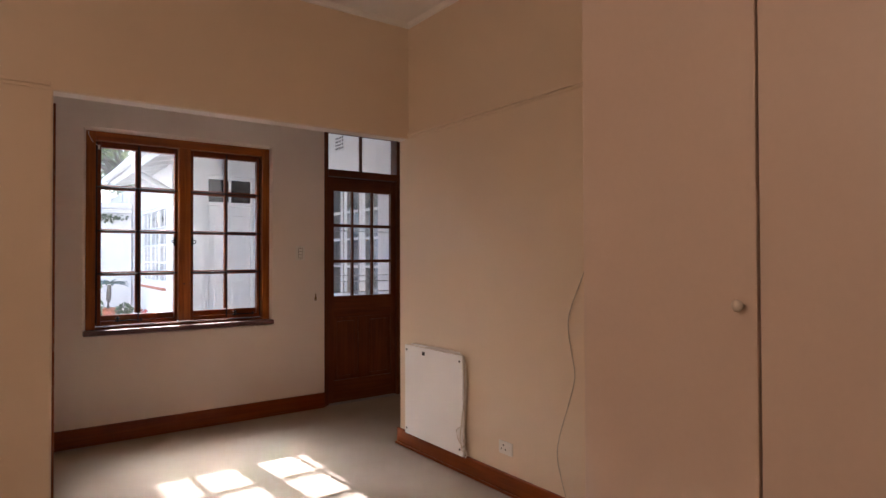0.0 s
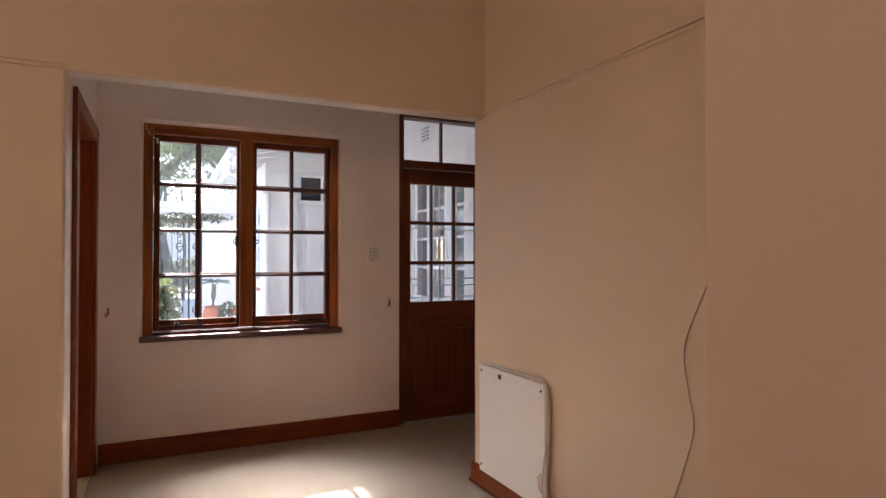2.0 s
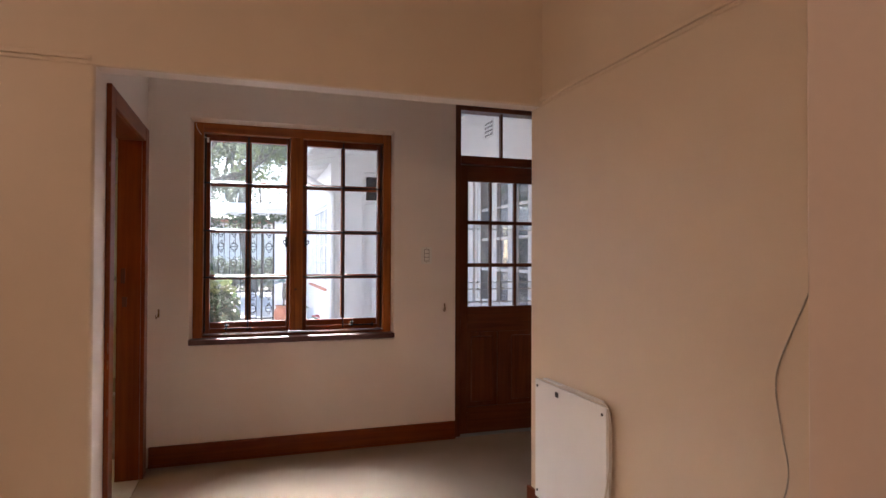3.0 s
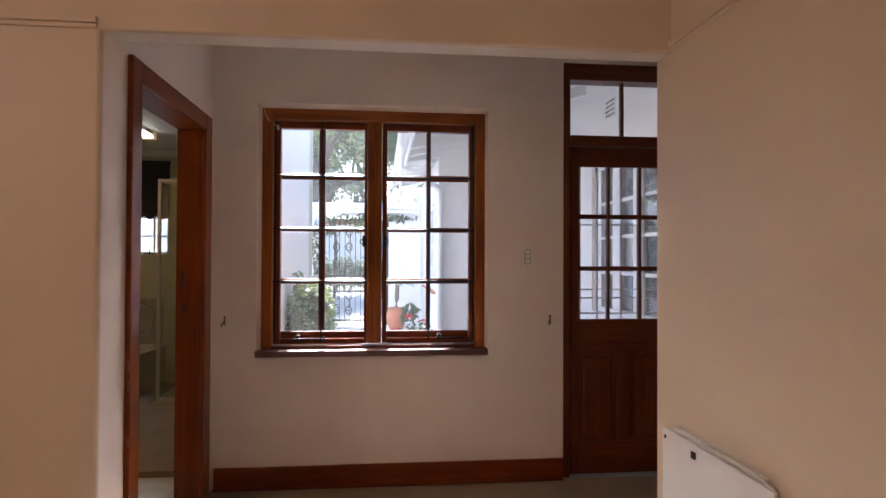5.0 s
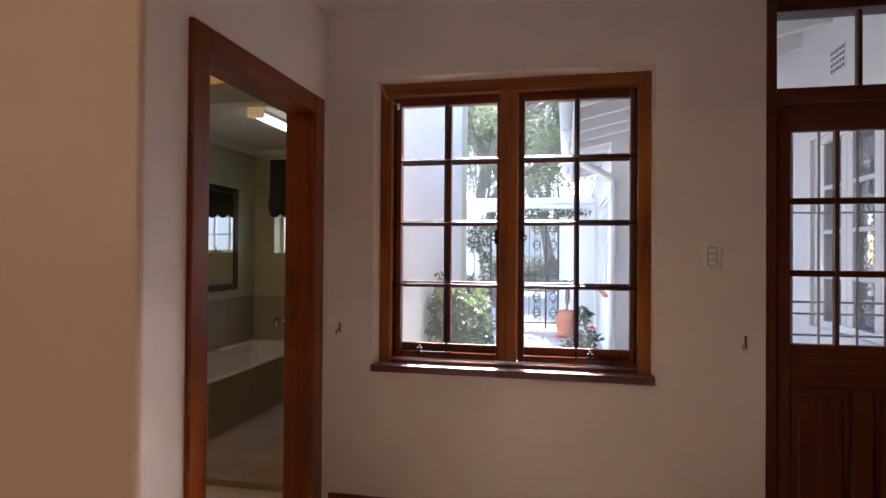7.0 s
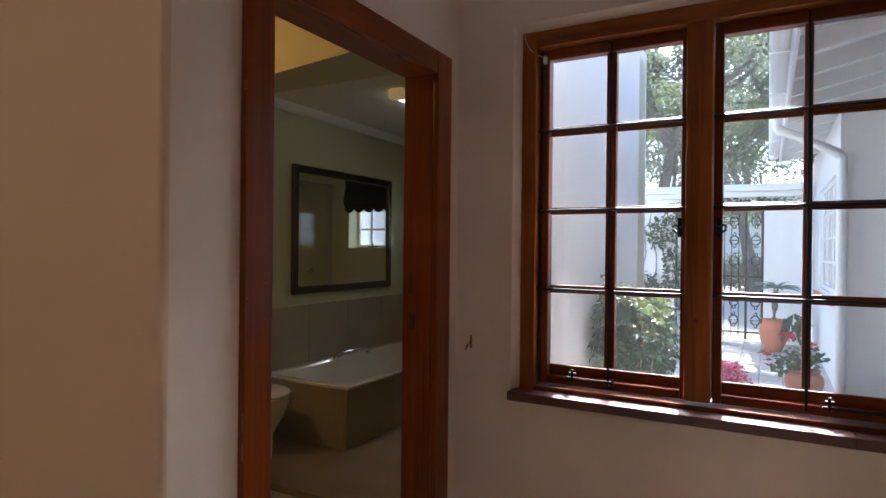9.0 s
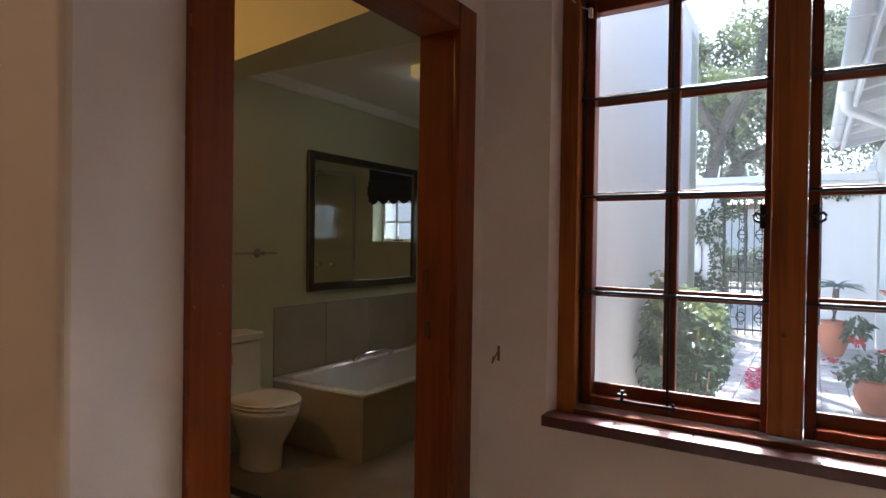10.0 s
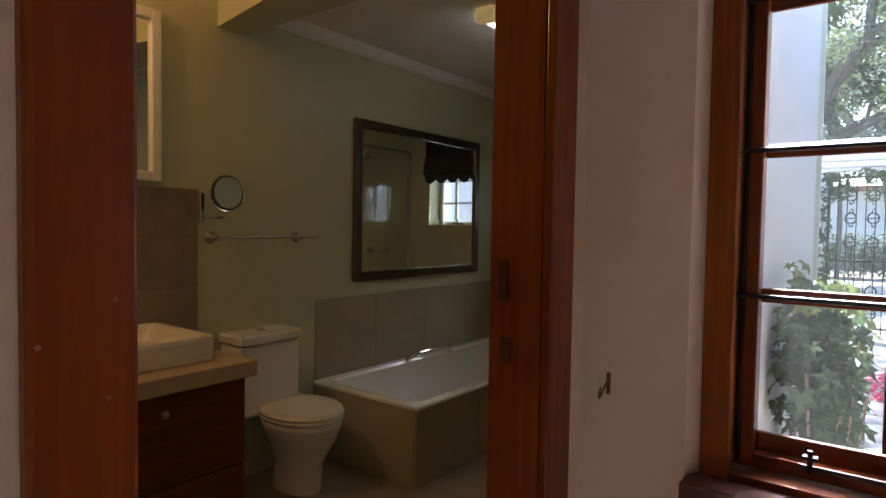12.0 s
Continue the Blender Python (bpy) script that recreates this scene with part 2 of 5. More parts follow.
def wall_with_holes(bm, axis, a, b, u0, u1, z0, z1, holes):
    """A wall between a and b on its axis ('x' or 'y'), u0..u1 along it, with rectangular holes (ua, ub, za, zb)."""
    us = sorted({u0, u1, *[h[0] for h in holes], *[h[1] for h in holes]})
    zs = sorted({z0, z1, *[h[2] for h in holes], *[h[3] for h in holes]})
    grid = {}

    def vert(i, j, k):
        key = (i, j, k)
        if key not in grid:
            u, z, w = us[i], zs[j], (a, b)[k]
            grid[key] = bm.verts.new((w, u, z) if axis == "x" else (u, w, z))
        return grid[key]

    def solid(i, j):
        if not (0 <= i < len(us) - 1 and 0 <= j < len(zs) - 1):
            return False
        cu, cz = (us[i] + us[i + 1]) / 2, (zs[j] + zs[j + 1]) / 2
        return not any(h[0] < cu < h[1] and h[2] < cz < h[3] for h in holes)

    for i in range(len(us) - 1):
        for j in range(len(zs) - 1):
            if not solid(i, j):
                continue
            for k in (0, 1):
                bm.faces.new([vert(i, j, k), vert(i + 1, j, k), vert(i + 1, j + 1, k), vert(i, j + 1, k)])
            for di, dj, e in ((-1, 0, ((i, j), (i, j + 1))), (1, 0, ((i + 1, j), (i + 1, j + 1))), (0, -1, ((i, j), (i + 1, j))), (0, 1, ((i, j + 1), (i + 1, j + 1)))):
                if not solid(i + di, j + dj):
                    bm.faces.new([vert(*e[0], 0), vert(*e[1], 0), vert(*e[1], 1), vert(*e[0], 1)])
    return bm


def holed(*a):
    return wall_with_holes(bmesh.new(), *a)

# ---- the shell ----
RX = 2.068          # face of the heater wall
BY0, BY1 = 3.122, 3.238   # the beam between bedroom and passage
WY = 4.50           # window wall
HC, VC = 2.93, 2.555  # ceilings: bedroom, passage

bm = bx(-2.6, RX + 0.001, -2.6, BY1, -0.10, 0.0)
box(bm, 0.0, 3.4, BY1, WY, -0.10, 0.0)
setting("floor", bm, CARPET, "pale beige fitted carpet", "floor")

# bedroom
bm = bx(RX, RX + 0.14, -2.6, BY1, 0, HC)
setting("wall_heater", bm, CREAM, "cream painted plaster wall with a picture rail", "wall")
bm = bx(-2.74, -2.6, -2.74, BY1, 0, HC)
setting("wall_bedroom_west", bm, CREAM, "cream painted plaster wall", "wall")
bm = holed("y", -2.74, -2.6, -2.6, RX + 0.14, 0, HC, [])
setting("wall_bedroom_south", bm, CREAM, "cream painted plaster wall", "wall")
setting("beam_core", bx(0.0, RX, BY0 + 0.02, BY1, 2.132, VC + 0.1), WHITE, "off-white plaster beam over the opening", "beam")
def rounded(bm, pick, r):
    bmesh.ops.bevel(bm, geom=[e for e in bm.edges if all(pick(v.co) for v in e.verts)], offset=r, segments=5, affect="EDGES", profile=0.5)
    return bm
bm = rounded(bx(-2.6, 0.0, BY0, BY0 + 0.02, 0, 2.132), lambda c: c.x > -0.001 and c.y < BY0 + 0.001, 0.016)
setting("wall_beam_side", bm, CREAM, "cream plaster wall beside the wide square opening", "wall", smooth=False)
bm = rounded(bx(-2.6, RX, BY0, BY0 + 0.02, 2.132, HC), lambda c: c.z < 2.15 and c.y < BY0 + 0.001, 0.008)
setting("wall_beam", bm, CREAM, "cream plaster wall over a wide square opening", "wall")
setting("ceiling_bedroom", bx(-2.74, RX + 0.14, -2.74, BY1 + 0.1, HC, HC + 0.1), CEIL, "white painted bedroom ceiling", "ceiling")
# plaster cornice and picture rail
def cove(bm, p0, p1, inward, r):
    prof = [(0, 0), (0.012, 0), (0.012 + r * 0.3, r * 0.12), (r * 0.75, r * 0.5), (r * 0.95, r * 0.82), (r, r)]
    d = Vector(inward)
    A = [bm.verts.new(Vector(p0) + d * a + Vector((0, 0, b - r))) for a, b in prof]
    B = [bm.verts.new(Vector(p1) + d * a + Vector((0, 0, b - r))) for a, b in prof]
    for i in range(len(prof) - 1):
        bm.faces.new((A[i], A[i + 1], B[i + 1], B[i]))
    return bm
bm = bmesh.new()
cove(bm, (-2.6, BY0, HC), (RX, BY0, HC), (0, -1, 0), 0.03)
cove(bm, (RX, BY0, HC), (RX, -2.6, HC), (-1, 0, 0), 0.03)
setting("cornice", bm, CEIL, "white coved plaster cornice", "cornice", smooth=True)

def rail(bm, axis, w, u0, u1, out):
    for z0, z1, d in ((2.1325, 2.150, 0.007), (2.1505, 2.172, 0.014)):
        a, b = sorted((w, w + out * d))
        box(bm, *((a, b, u0, u1) if axis == "x" else (u0, u1, a, b)), z0, z1, bevel=0.003)
    return bm
bm = rail(bmesh.new(), "x", RX, 0.90, BY0, -1)
setting("picture_rail_1", bm, CREAM, "cream painted wooden picture rail", "picture rail")
bm = rail(bmesh.new(), "y", BY0, -2.6, -0.012, -1)
setting("picture_rail_2", bm, CREAM, "cream painted wooden picture rail", "picture rail")

# passage
bm = holed("y", WY, WY + 0.24, -0.16, 3.4, 0, VC + 0.1, [(0.248, 1.607, 0.757, 2.243), (2.075, 2.905, 0.0, 2.548)])
setting("wall_window", bm, WHITE, "off-white plaster wall round the window and glazed door", "wall")
bm = holed("x", -0.12, 0.0, BY0 + 0.02, WY, 0, 2.95, [(3.409, 4.312, 0.0, 2.044)])
setting("wall_bathroom_door", bm, WHITE, "off-white plaster wall with the bathroom doorway", "wall")
setting("wall_passage_east", bx(3.4, 3.52, BY1 - 0.12, WY + 0.24, 0, VC + 0.1), WHITE, "off-white plaster wall", "wall")
setting("wall_passage_south", bx(RX + 0.14, 3.4, BY1 - 0.12, BY1, 0, VC + 0.1), WHITE, "off-white plaster wall", "wall")
setting("ceiling_passage", bx(0.0005, 3.52, BY1, WY + 0.24, VC + 0.1, VC + 0.2), CEIL, "white painted passage ceiling", "ceiling")
bm = bmesh.new()
cove(bm, (0.0, WY, VC + 0.1), (3.4, WY, VC + 0.1), (0, -1, 0), 0.075)
cove(bm, (0.0, BY1, VC + 0.1), (0.0, WY, VC + 0.1), (1, 0, 0), 0.075)
setting("cornice_passage", bm, CEIL, "white coved plaster cornice", "cornice", smooth=True)

def skirting(name, axis, w, u0, u1, out, h=0.125):
    """A varnished skirting board with a rounded top and a quarter-round at the floor."""
    i = 1 if axis == "x" else 0
    o = thing(name, ((w, (u0 + u1) / 2, 0) if axis == "x" else ((u0 + u1) / 2, w, 0)), "red-brown varnished wooden skirting board", "skirting", kind="structure")
    for nm, d, z0, z1, bv in (("board", 0.019, 0.0, h, 0.006), ("quarter_round", 0.034, 0.0, 0.018, 0.006)):
        a, b = sorted((w, w + out * d))
        if nm == "quarter_round":
            a, b = sorted((w + out * 0.0195, w + out * d))
        part(nm, bx(*((a, b, u0, u1) if axis == "x" else (u0, u1, a, b)), z0 + 0.001, z1, bevel=bv, seg=2), RED_WOOD[i], o)
skirting("skirting_1", "y", WY, 0.02, 2.072, -1, 0.13)
skirting("skirting_2", "x", RX, 0.90, BY1 + 0.02, -1, 0.112)
skirting("skirting_3", "y", BY1, RX + 0.001, 3.4, 1, 0.112)
skirting("skirting_4", "y", BY0, -2.6, -0.012, -1, 0.112)

# bathroom
BX = -2.02
BH = 2.425
setting("floor_bathroom_bed", bx(BX - 0.15, -0.001, 3.2, 7.4, -0.12, -0.012), GROUT, "grey grout bed of the bathroom floor", "floor")
setting("wall_bathroom_west", bx(BX - 0.15, BX, 3.15, 7.4, -0.01, 2.95), BATHWALL, "pale green-cream bathroom wall", "wall")
bm = holed("y", 7.35, 7.62, BX - 0.15, 0.2, -0.1, 2.95, [(-1.79, -1.24, 1.352, 2.15)])
setting("wall_bathroom_end", bm, BATHWALL, "pale bathroom wall with a small window", "wall")
setting("wall_bathroom_east", bx(-0.16, 0.0, WY, 7.35, -0.01, 2.95), BATHWALL, "pale bathroom wall", "wall")
setting("wall_bathroom_south", bx(BX, -0.16, 3.15, 3.2, -0.01, 2.95), BATHWALL, "pale bathroom wall", "wall")
bm = bmesh.new()
low, high = [[bm.verts.new((x, y, z)) for x, y in ((BX, 4.775), (BX, 4.93), (-0.121, 4.93), (-0.121, 4.46))] for z in (2.278, 2.949)]
bm.faces.new(low)
bm.faces.new(high)
for k in range(4):
    bm.faces.new((low[k], low[(k + 1) % 4], high[(k + 1) % 4], high[k]))
setting("bathroom_bulkhead", bm, BATHWALL, "plastered bulkhead across the bathroom ceiling", "bulkhead")
setting("ceiling_bathroom_low", bx(BX, -0.16, 4.931, 7.35, BH, 2.95), CEIL, "lowered white bathroom ceiling", "ceiling")
setting("ceiling_bathroom", bx(BX - 0.15, 0.0, 3.15, 7.4, 2.95, 3.05), CEIL, "white bathroom ceiling", "ceiling")
bm = cove(bmesh.new(), (BX, 4.931, BH), (BX, 7.35, BH), (1, 0, 0), 0.06)
cove(bm, (BX, 7.35, BH), (-0.16, 7.35, BH), (0, -1, 0), 0.06)
setting("cornice_bathroom", bm, CEIL, "white coved bathroom cornice", "cornice", smooth=True)

# ---- casement window ----
FX0, FX1, FZ0, FZ1, FY = 0.268, 1.595, 0.790, 2.222, 4.540
win = thing("window_1", (0.936, FY, 0.79), "two-leaf varnished pine casement window with small panes", "window", kind="structure")
def stick(name, x0, x1, y0, y1, z0, z1, mats, parent, bevel=0.004, label=""):
    d = (x1 - x0, y1 - y0, z1 - z0)
    return part(name, bx(x0, x1, y0, y1, z0, z1, bevel=bevel, seg=2), mats[d.index(max(d))], parent, label)
stick("frame", FX0, FX0 + 0.060, FY, FY + 0.11, FZ0, FZ1, PINE, win)
stick("frame", FX1 - 0.060, FX1, FY, FY + 0.11, FZ0, FZ1, PINE, win)
stick("frame", FX0 + 0.060, FX1 - 0.060, FY + 0.002, FY + 0.11, FZ1 - 0.064, FZ1, PINE, win)
stick("frame", FX0 + 0.060, FX1 - 0.060, FY - 0.006, FY + 0.13, FZ0, FZ0 + 0.027, DARK_WOOD, win, 0.002)
stick("mullion", 0.884, 0.970, FY - 0.004, FY + 0.11, FZ0 + 0.040, FZ1 - 0.064, PINE, win)
KNOT = mat("dark_pine_knot", (0.11, 0.028, 0.006), 0.4, vary=0.4, scale=60)
for kx, kz, kr in ((0.922, 1.113, 0.008), (0.915, 1.87, 0.005)):
    part("knot", lathe(bmesh.new(), [(kr, 0.0), (kr * 0.9, -0.0006), (kr * 0.3, -0.0009)], (kx, FY - 0.004, kz), 14, "y"), KNOT, win, "dark knot in the pine")
def leaf(x0, x1, z0, z1, glass_x, glass_z, name="casement"):
    """A sash: stiles and rails with two panes across and four up, and glass in each."""
    y0, y1 = FY + 0.045, FY + 0.095
    s = stick(name, x0, glass_x[0][0], y0, y1, z0, z1, RED_WOOD, win)
    stick("stile", glass_x[-1][1], x1, y0, y1, z0, z1, RED_WOOD, s)
    stick("rail", glass_x[0][0], glass_x[-1][1], y0 + 0.001, y1 - 0.016, z0, glass_z[0][0] - 0.049, RED_WOOD, s, 0.003)
    stick("rail", glass_x[0][0], glass_x[-1][1], y1 - 0.016, y1, z0 + 0.001, glass_z[0][0] - 0.009, RED_WOOD, s, 0.003)
    stick("rail", glass_x[0][0], glass_x[-1][1], y0 + 0.001, y1, glass_z[-1][1], z1, RED_WOOD, s)
    for a, b in zip(glass_x, glass_x[1:]):
        stick("glazing_bar", a[1], b[0], y0 + 0.010, y1 - 0.005, glass_z[0][0], glass_z[-1][1], RED_WOOD, s)
    for a, b in zip(glass_z, glass_z[1:]):
        for g in glass_x:
            stick("glazing_bar", g[0], g[1], y0 + 0.026, y1 - 0.010, a[1], b[0], RED_WOOD, s)
    for g in glass_x:
        for h in glass_z:
            p = part("pane", bx(g[0] - 0.004, g[1] + 0.004, y0 + 0.040, y0 + 0.044, h[0] - (0.012 if h is glass_z[0] else 0.004), h[1] + 0.004), PANE, s)
            p.visible_shadow = False
    return s
GZ = [(0.903, 1.182), (1.214, 1.497), (1.526, 1.811), (1.848, 2.114)]
leaf(0.330, 0.882, 0.822, 2.156, [(0.368, 0.592), (0.630, 0.864)], GZ)
leaf(0.972, 1.533, 0.822, 2.156, [(1.001, 1.242), (1.268, 1.504)], GZ)
# burglar bars before the glass
bars = thing("burglar_bars", (0.936, FY + 0.03, 0.83), "slim black iron burglar bars across the window", "burglar bars")
for z in (1.198, 1.511, 1.829):
    part("bar", tb([(0.325, FY + 0.036, z), (0.882, FY + 0.036, z)], 0.0055), STEEL_DARK, bars)
    part("bar", tb([(0.972, FY + 0.036, z), (1.546, FY + 0.036, z)], 0.0055), STEEL_DARK, bars)
for x in (0.611, 1.255, 0.338, 1.527):
    part("bar", tb([(x, FY + 0.042, 0.835), (x, FY + 0.042, 2.150)], 0.0048), STEEL_DARK, bars)
# plaster reveal round the frame
bm = bmesh.new()
outer = [(0.248, WY - 0.001, 0.7995), (0.248, WY - 0.001, 2.243), (1.607, WY - 0.001, 2.243), (1.607, WY - 0.001, 0.7995)]
inner = [(0.2675, FY + 0.006, 0.7995), (0.2675, FY + 0.006, 2.2225), (1.5955, FY + 0.006, 2.2225), (1.5955, FY + 0.006, 0.7995)]
back = [(x, WY + 0.235, z) for x, y, z in inner]
far = [(x, WY + 0.235, z) for x, y, z in outer]
rings4 = [[bm.verts.new(p) for p in loop] for loop in (outer, inner, back, far)]
for A, B in zip(rings4, rings4[1:]):
    for k in range(3):
        bm.faces.new((A[k], A[k + 1], B[k + 1], B[k]))
setting("window_reveal", bm, WHITE, "plaster packed round the window frame", "reveal")
setting("window_bed", bx(0.245, 1.615, FY + 0.051, WY + 0.26, 0.745, 0.7995), SILL, "dark red outer window sill", "window sill")
# sill
sill = thing("window_sill", (0.92, WY - 0.04, 0.755), "worn dark red painted window sill of tile and wood", "window sill", kind="structure")
for i in range(6):
    x0 = 0.250 + i * (1.353 / 6)
    part("sill_tile", bx(x0 + 0.0001, x0 + 1.353 / 6 - 0.0001, WY - 0.047, FY + 0.05, 0.766, 0.800, bevel=0.0015, seg=1), SILL, sill)

# ---- glazed passage door ----
door = thing("door_1", (2.49, 4.55, 0.0), "dark varnished half-glazed wooden door with nine panes, shut", "door", kind="structure")
DY = 4.535
for x0, x1 in ((2.070, 2.124), (2.838, 2.910)):
    stick("door_frame", x0, x1, DY - 0.02, DY + 0.10, 0.0, 2.552, DARK_WOOD, door)
stick("door_frame", 2.124, 2.838, DY - 0.018, DY + 0.10, 2.446, 2.552, DARK_WOOD, door)
stick("transom_rail", 2.124, 2.838, DY - 0.025, DY + 0.10, 2.040, 2.102, DARK_WOOD, door)
stick("transom_bar", 2.460, 2.478, DY + 0.01, DY + 0.05, 2.102, 2.446, DARK_WOOD, door)
for x0, x1 in ((2.122, 2.462), (2.476, 2.840)):
    p = part("pane", bx(x0, x1, DY + 0.03, DY + 0.034, 2.10, 2.448), GLASS, door)
    p.visible_shadow = False
dl = stick("door_leaf", 2.126, 2.190, DY + 0.01, DY + 0.055, 0.008, 2.036, DARK_WOOD, door, label="left stile of the door leaf")
stick("stile", 2.787, 2.836, DY + 0.01, DY + 0.055, 0.008, 2.036, DARK_WOOD, dl)
stick("rail", 2.190, 2.787, DY + 0.012, DY + 0.055, 1.915, 2.036, DARK_WOOD, dl)
stick("rail", 2.190, 2.787, DY + 0.012, DY + 0.055, 0.770, 0.962, DARK_WOOD, dl)
stick("rail", 2.190, 2.787, DY + 0.012, DY + 0.055, 0.008, 0.205, DARK_WOOD, dl)
stick("stile", 2.440, 2.524, DY + 0.013, DY + 0.055, 0.205, 0.770, DARK_WOOD, dl)
for x0, x1 in ((2.190, 2.440), (2.524, 2.787)):
    stick("door_panel", x0, x1, DY + 0.028, DY + 0.045, 0.205, 0.770, DARK_WOOD, dl)
    stick("door_panel", x0 + 0.035, x1 - 0.035, DY + 0.020, DY + 0.030, 0.240, 0.735, DARK_WOOD, dl, bevel=0.008)
gx, gz = [(2.190, 2.372), (2.390, 2.576), (2.596, 2.787)], [(0.962, 1.264), (1.292, 1.588), (1.616, 1.915)]
for a, b in zip(gx, gx[1:]):
    stick("glazing_bar", a[1], b[0], DY + 0.014, DY + 0.05, 0.962, 1.915, DARK_WOOD, dl)
for a, b in zip(gz, gz[1:]):
    for g in gx:
        stick("glazing_bar", g[0], g[1], DY + 0.016, DY + 0.048, a[1], b[0], DARK_WOOD, dl)
for g in gx:
    for h in gz:
        p = part("pane", bx(g[0] - 0.003, g[1] + 0.003, DY + 0.030, DY + 0.034, h[0] - 0.003, h[1] + 0.003), GLASS, dl)
        p.visible_shadow = False

# ---- bathroom doorway ----
dw = thing("door_frame_bathroom", (0.0, 3.92, 0.0), "red-brown varnished door frame and architrave, chipped at the edges", "door frame", kind="structure")
A0, A1, I0, I1, AT, IT = 3.336, 4.403, 3.431, 4.290, 2.119, 2.031
stick("architrave", 0.0, 0.022, A0, I0, 0.0, AT, RED_WOOD, dw, 0.005)
stick("architrave", 0.0, 0.022, I1, A1, 0.0, AT, RED_WOOD, dw, 0.005)
stick("architrave", 0.0, 0.021, I0, I1, IT, AT, RED_WOOD, dw, 0.005)
stick("jamb", -0.131, -0.001, I0 - 0.022, I0, 0.0, IT + 0.012, RED_WOOD, dw, 0.002)
stick("jamb", -0.131, -0.001, I1, I1 + 0.021, 0.0, IT + 0.012, RED_WOOD, dw, 0.002)
stick("jamb", -0.131, -0.001, I0, I1, IT, IT + 0.012, RED_WOOD, dw, 0.002)

CHIP = mat("bare_pale_wood_chip", (0.24, 0.11, 0.055), 0.8, vary=0.4, scale=60)
rng = random.Random(17)
for z in (0.62, 0.83, 0.90, 1.74):
    h = rng.uniform(0.012, 0.05)
    part("chip", bx(0.014, 0.0205, A0 - 0.0010, A0 + 0.001, z, z + h, bevel=0.0006), CHIP, dw, "pale chip in the varnish")
for y, z in ((3.345, 1.228), (3.408, 1.264), (3.402, 1.172)):
    part("nail_hole", lathe(bmesh.new(), [(0.0035, 0.0215), (0.0022, 0.0226)], (0.0, y, z), 8, "x"), CHIP, dw)

# ---- built-in cupboard ----
CX, CY = 1.255, 0.884
cup = thing("built_in_cupboard", (CX, 0.0, 0.0), "full-height cream enamelled built-in cupboard with plain doors", "cupboard")
part("body", bx(CX + 0.024, RX - 0.001, -2.59, CY, 0.0, HC - 0.002), CUPB, cup)
for y0, y1 in ((0.359, CY), (-0.168, 0.352), (-0.698, -0.174), (-1.228, -0.704)):
    d = part("door", bx(CX, CX + 0.022, y0, y1, 0.06, HC - 0.02, bevel=0.003, seg=2), CUPB, cup)
    ky = y0 + 0.036
    if y0 > 0:
        k = lathe(bmesh.new(), [(0.006, 0.0), (0.006, -0.012), (0.013, -0.018), (0.015, -0.024), (0.011, -0.030), (0.002, -0.032)], (CX, ky, 1.188), 16, "x")
        part("knob", k, CABLE, d, "small round cupboard knob", smooth=True)

# ---- small things of the bedroom and passage ----
# wall heater
ht = thing("panel_heater", (RX - 0.02, 2.805, 0.107), "flat white panel heater screwed to the wall above the skirting", "heater")
board = part("board", bx(RX - 0.036, RX - 0.022, 2.480, 3.122, 0.108, 0.712, bevel=0.002), PANEL, ht)
for y, z in ((2.510, 0.677), (3.097, 0.680), (2.510, 0.147), (3.097, 0.147)):
    part("screw", lathe(bmesh.new(), [(0.007, -0.036), (0.0065, -0.039), (0.003, -0.0405)], (RX, y, z), 10, "x"), STEEL_DARK, ht, "dark screw head", smooth=True)
    part("spacer", lathe(bmesh.new(), [(0.011, -0.022), (0.011, 0.0)], (RX, y, z), 10, "x"), PLASTIC, ht)
part("switch", bx(RX - 0.041, RX - 0.036, 2.880, 2.907, 0.664, 0.688, bevel=0.001), BLACK, ht, "small black rocker switch")
part("bracket", bx(RX - 0.022, RX, 2.545, 3.065, 0.714, 0.724, bevel=0.002), PANEL, ht)
hx = RX - 0.028
pts = [(hx, 2.885, 0.715), (hx, 2.825, 0.728), (hx, 2.705, 0.732), (hx, 2.565, 0.728), (hx, 2.490, 0.717), (hx, 2.467, 0.682), (hx, 2.463, 0.592), (hx, 2.467, 0.462), (hx - 0.01, 2.485, 0.342), (hx - 0.014, 2.497, 0.232), (hx - 0.014, 2.485, 0.152), (hx - 0.005, 2.455, 0.140)]
part("cable", tb(pts, 0.0042), CABLE, ht, "looped white cable")
pts = [(hx, 2.875, 0.715), (hx, 2.785, 0.724), (hx, 2.645, 0.725), (hx, 2.525, 0.720), (hx, 2.475, 0.702), (hx, 2.457, 0.632), (hx, 2.457, 0.512), (hx, 2.465, 0.372), (hx - 0.01, 2.460, 0.272), (hx - 0.012, 2.450, 0.202), (hx - 0.012, 2.475, 0.167), (hx - 0.015, 2.520, 0.212), (hx - 0.015, 2.533, 0.262), (hx - 0.015, 2.505, 0.282)]
part("cable", tb(pts, 0.0042), CABLE, ht, "looped white cable")
part("cable", tb([(hx - 0.004, 2.480, 0.212), (hx - 0.006, 2.460, 0.172), (hx - 0.006, 2.445, 0.132), (hx - 0.006, 2.457, 0.112)], 0.0042), CABLE, ht)

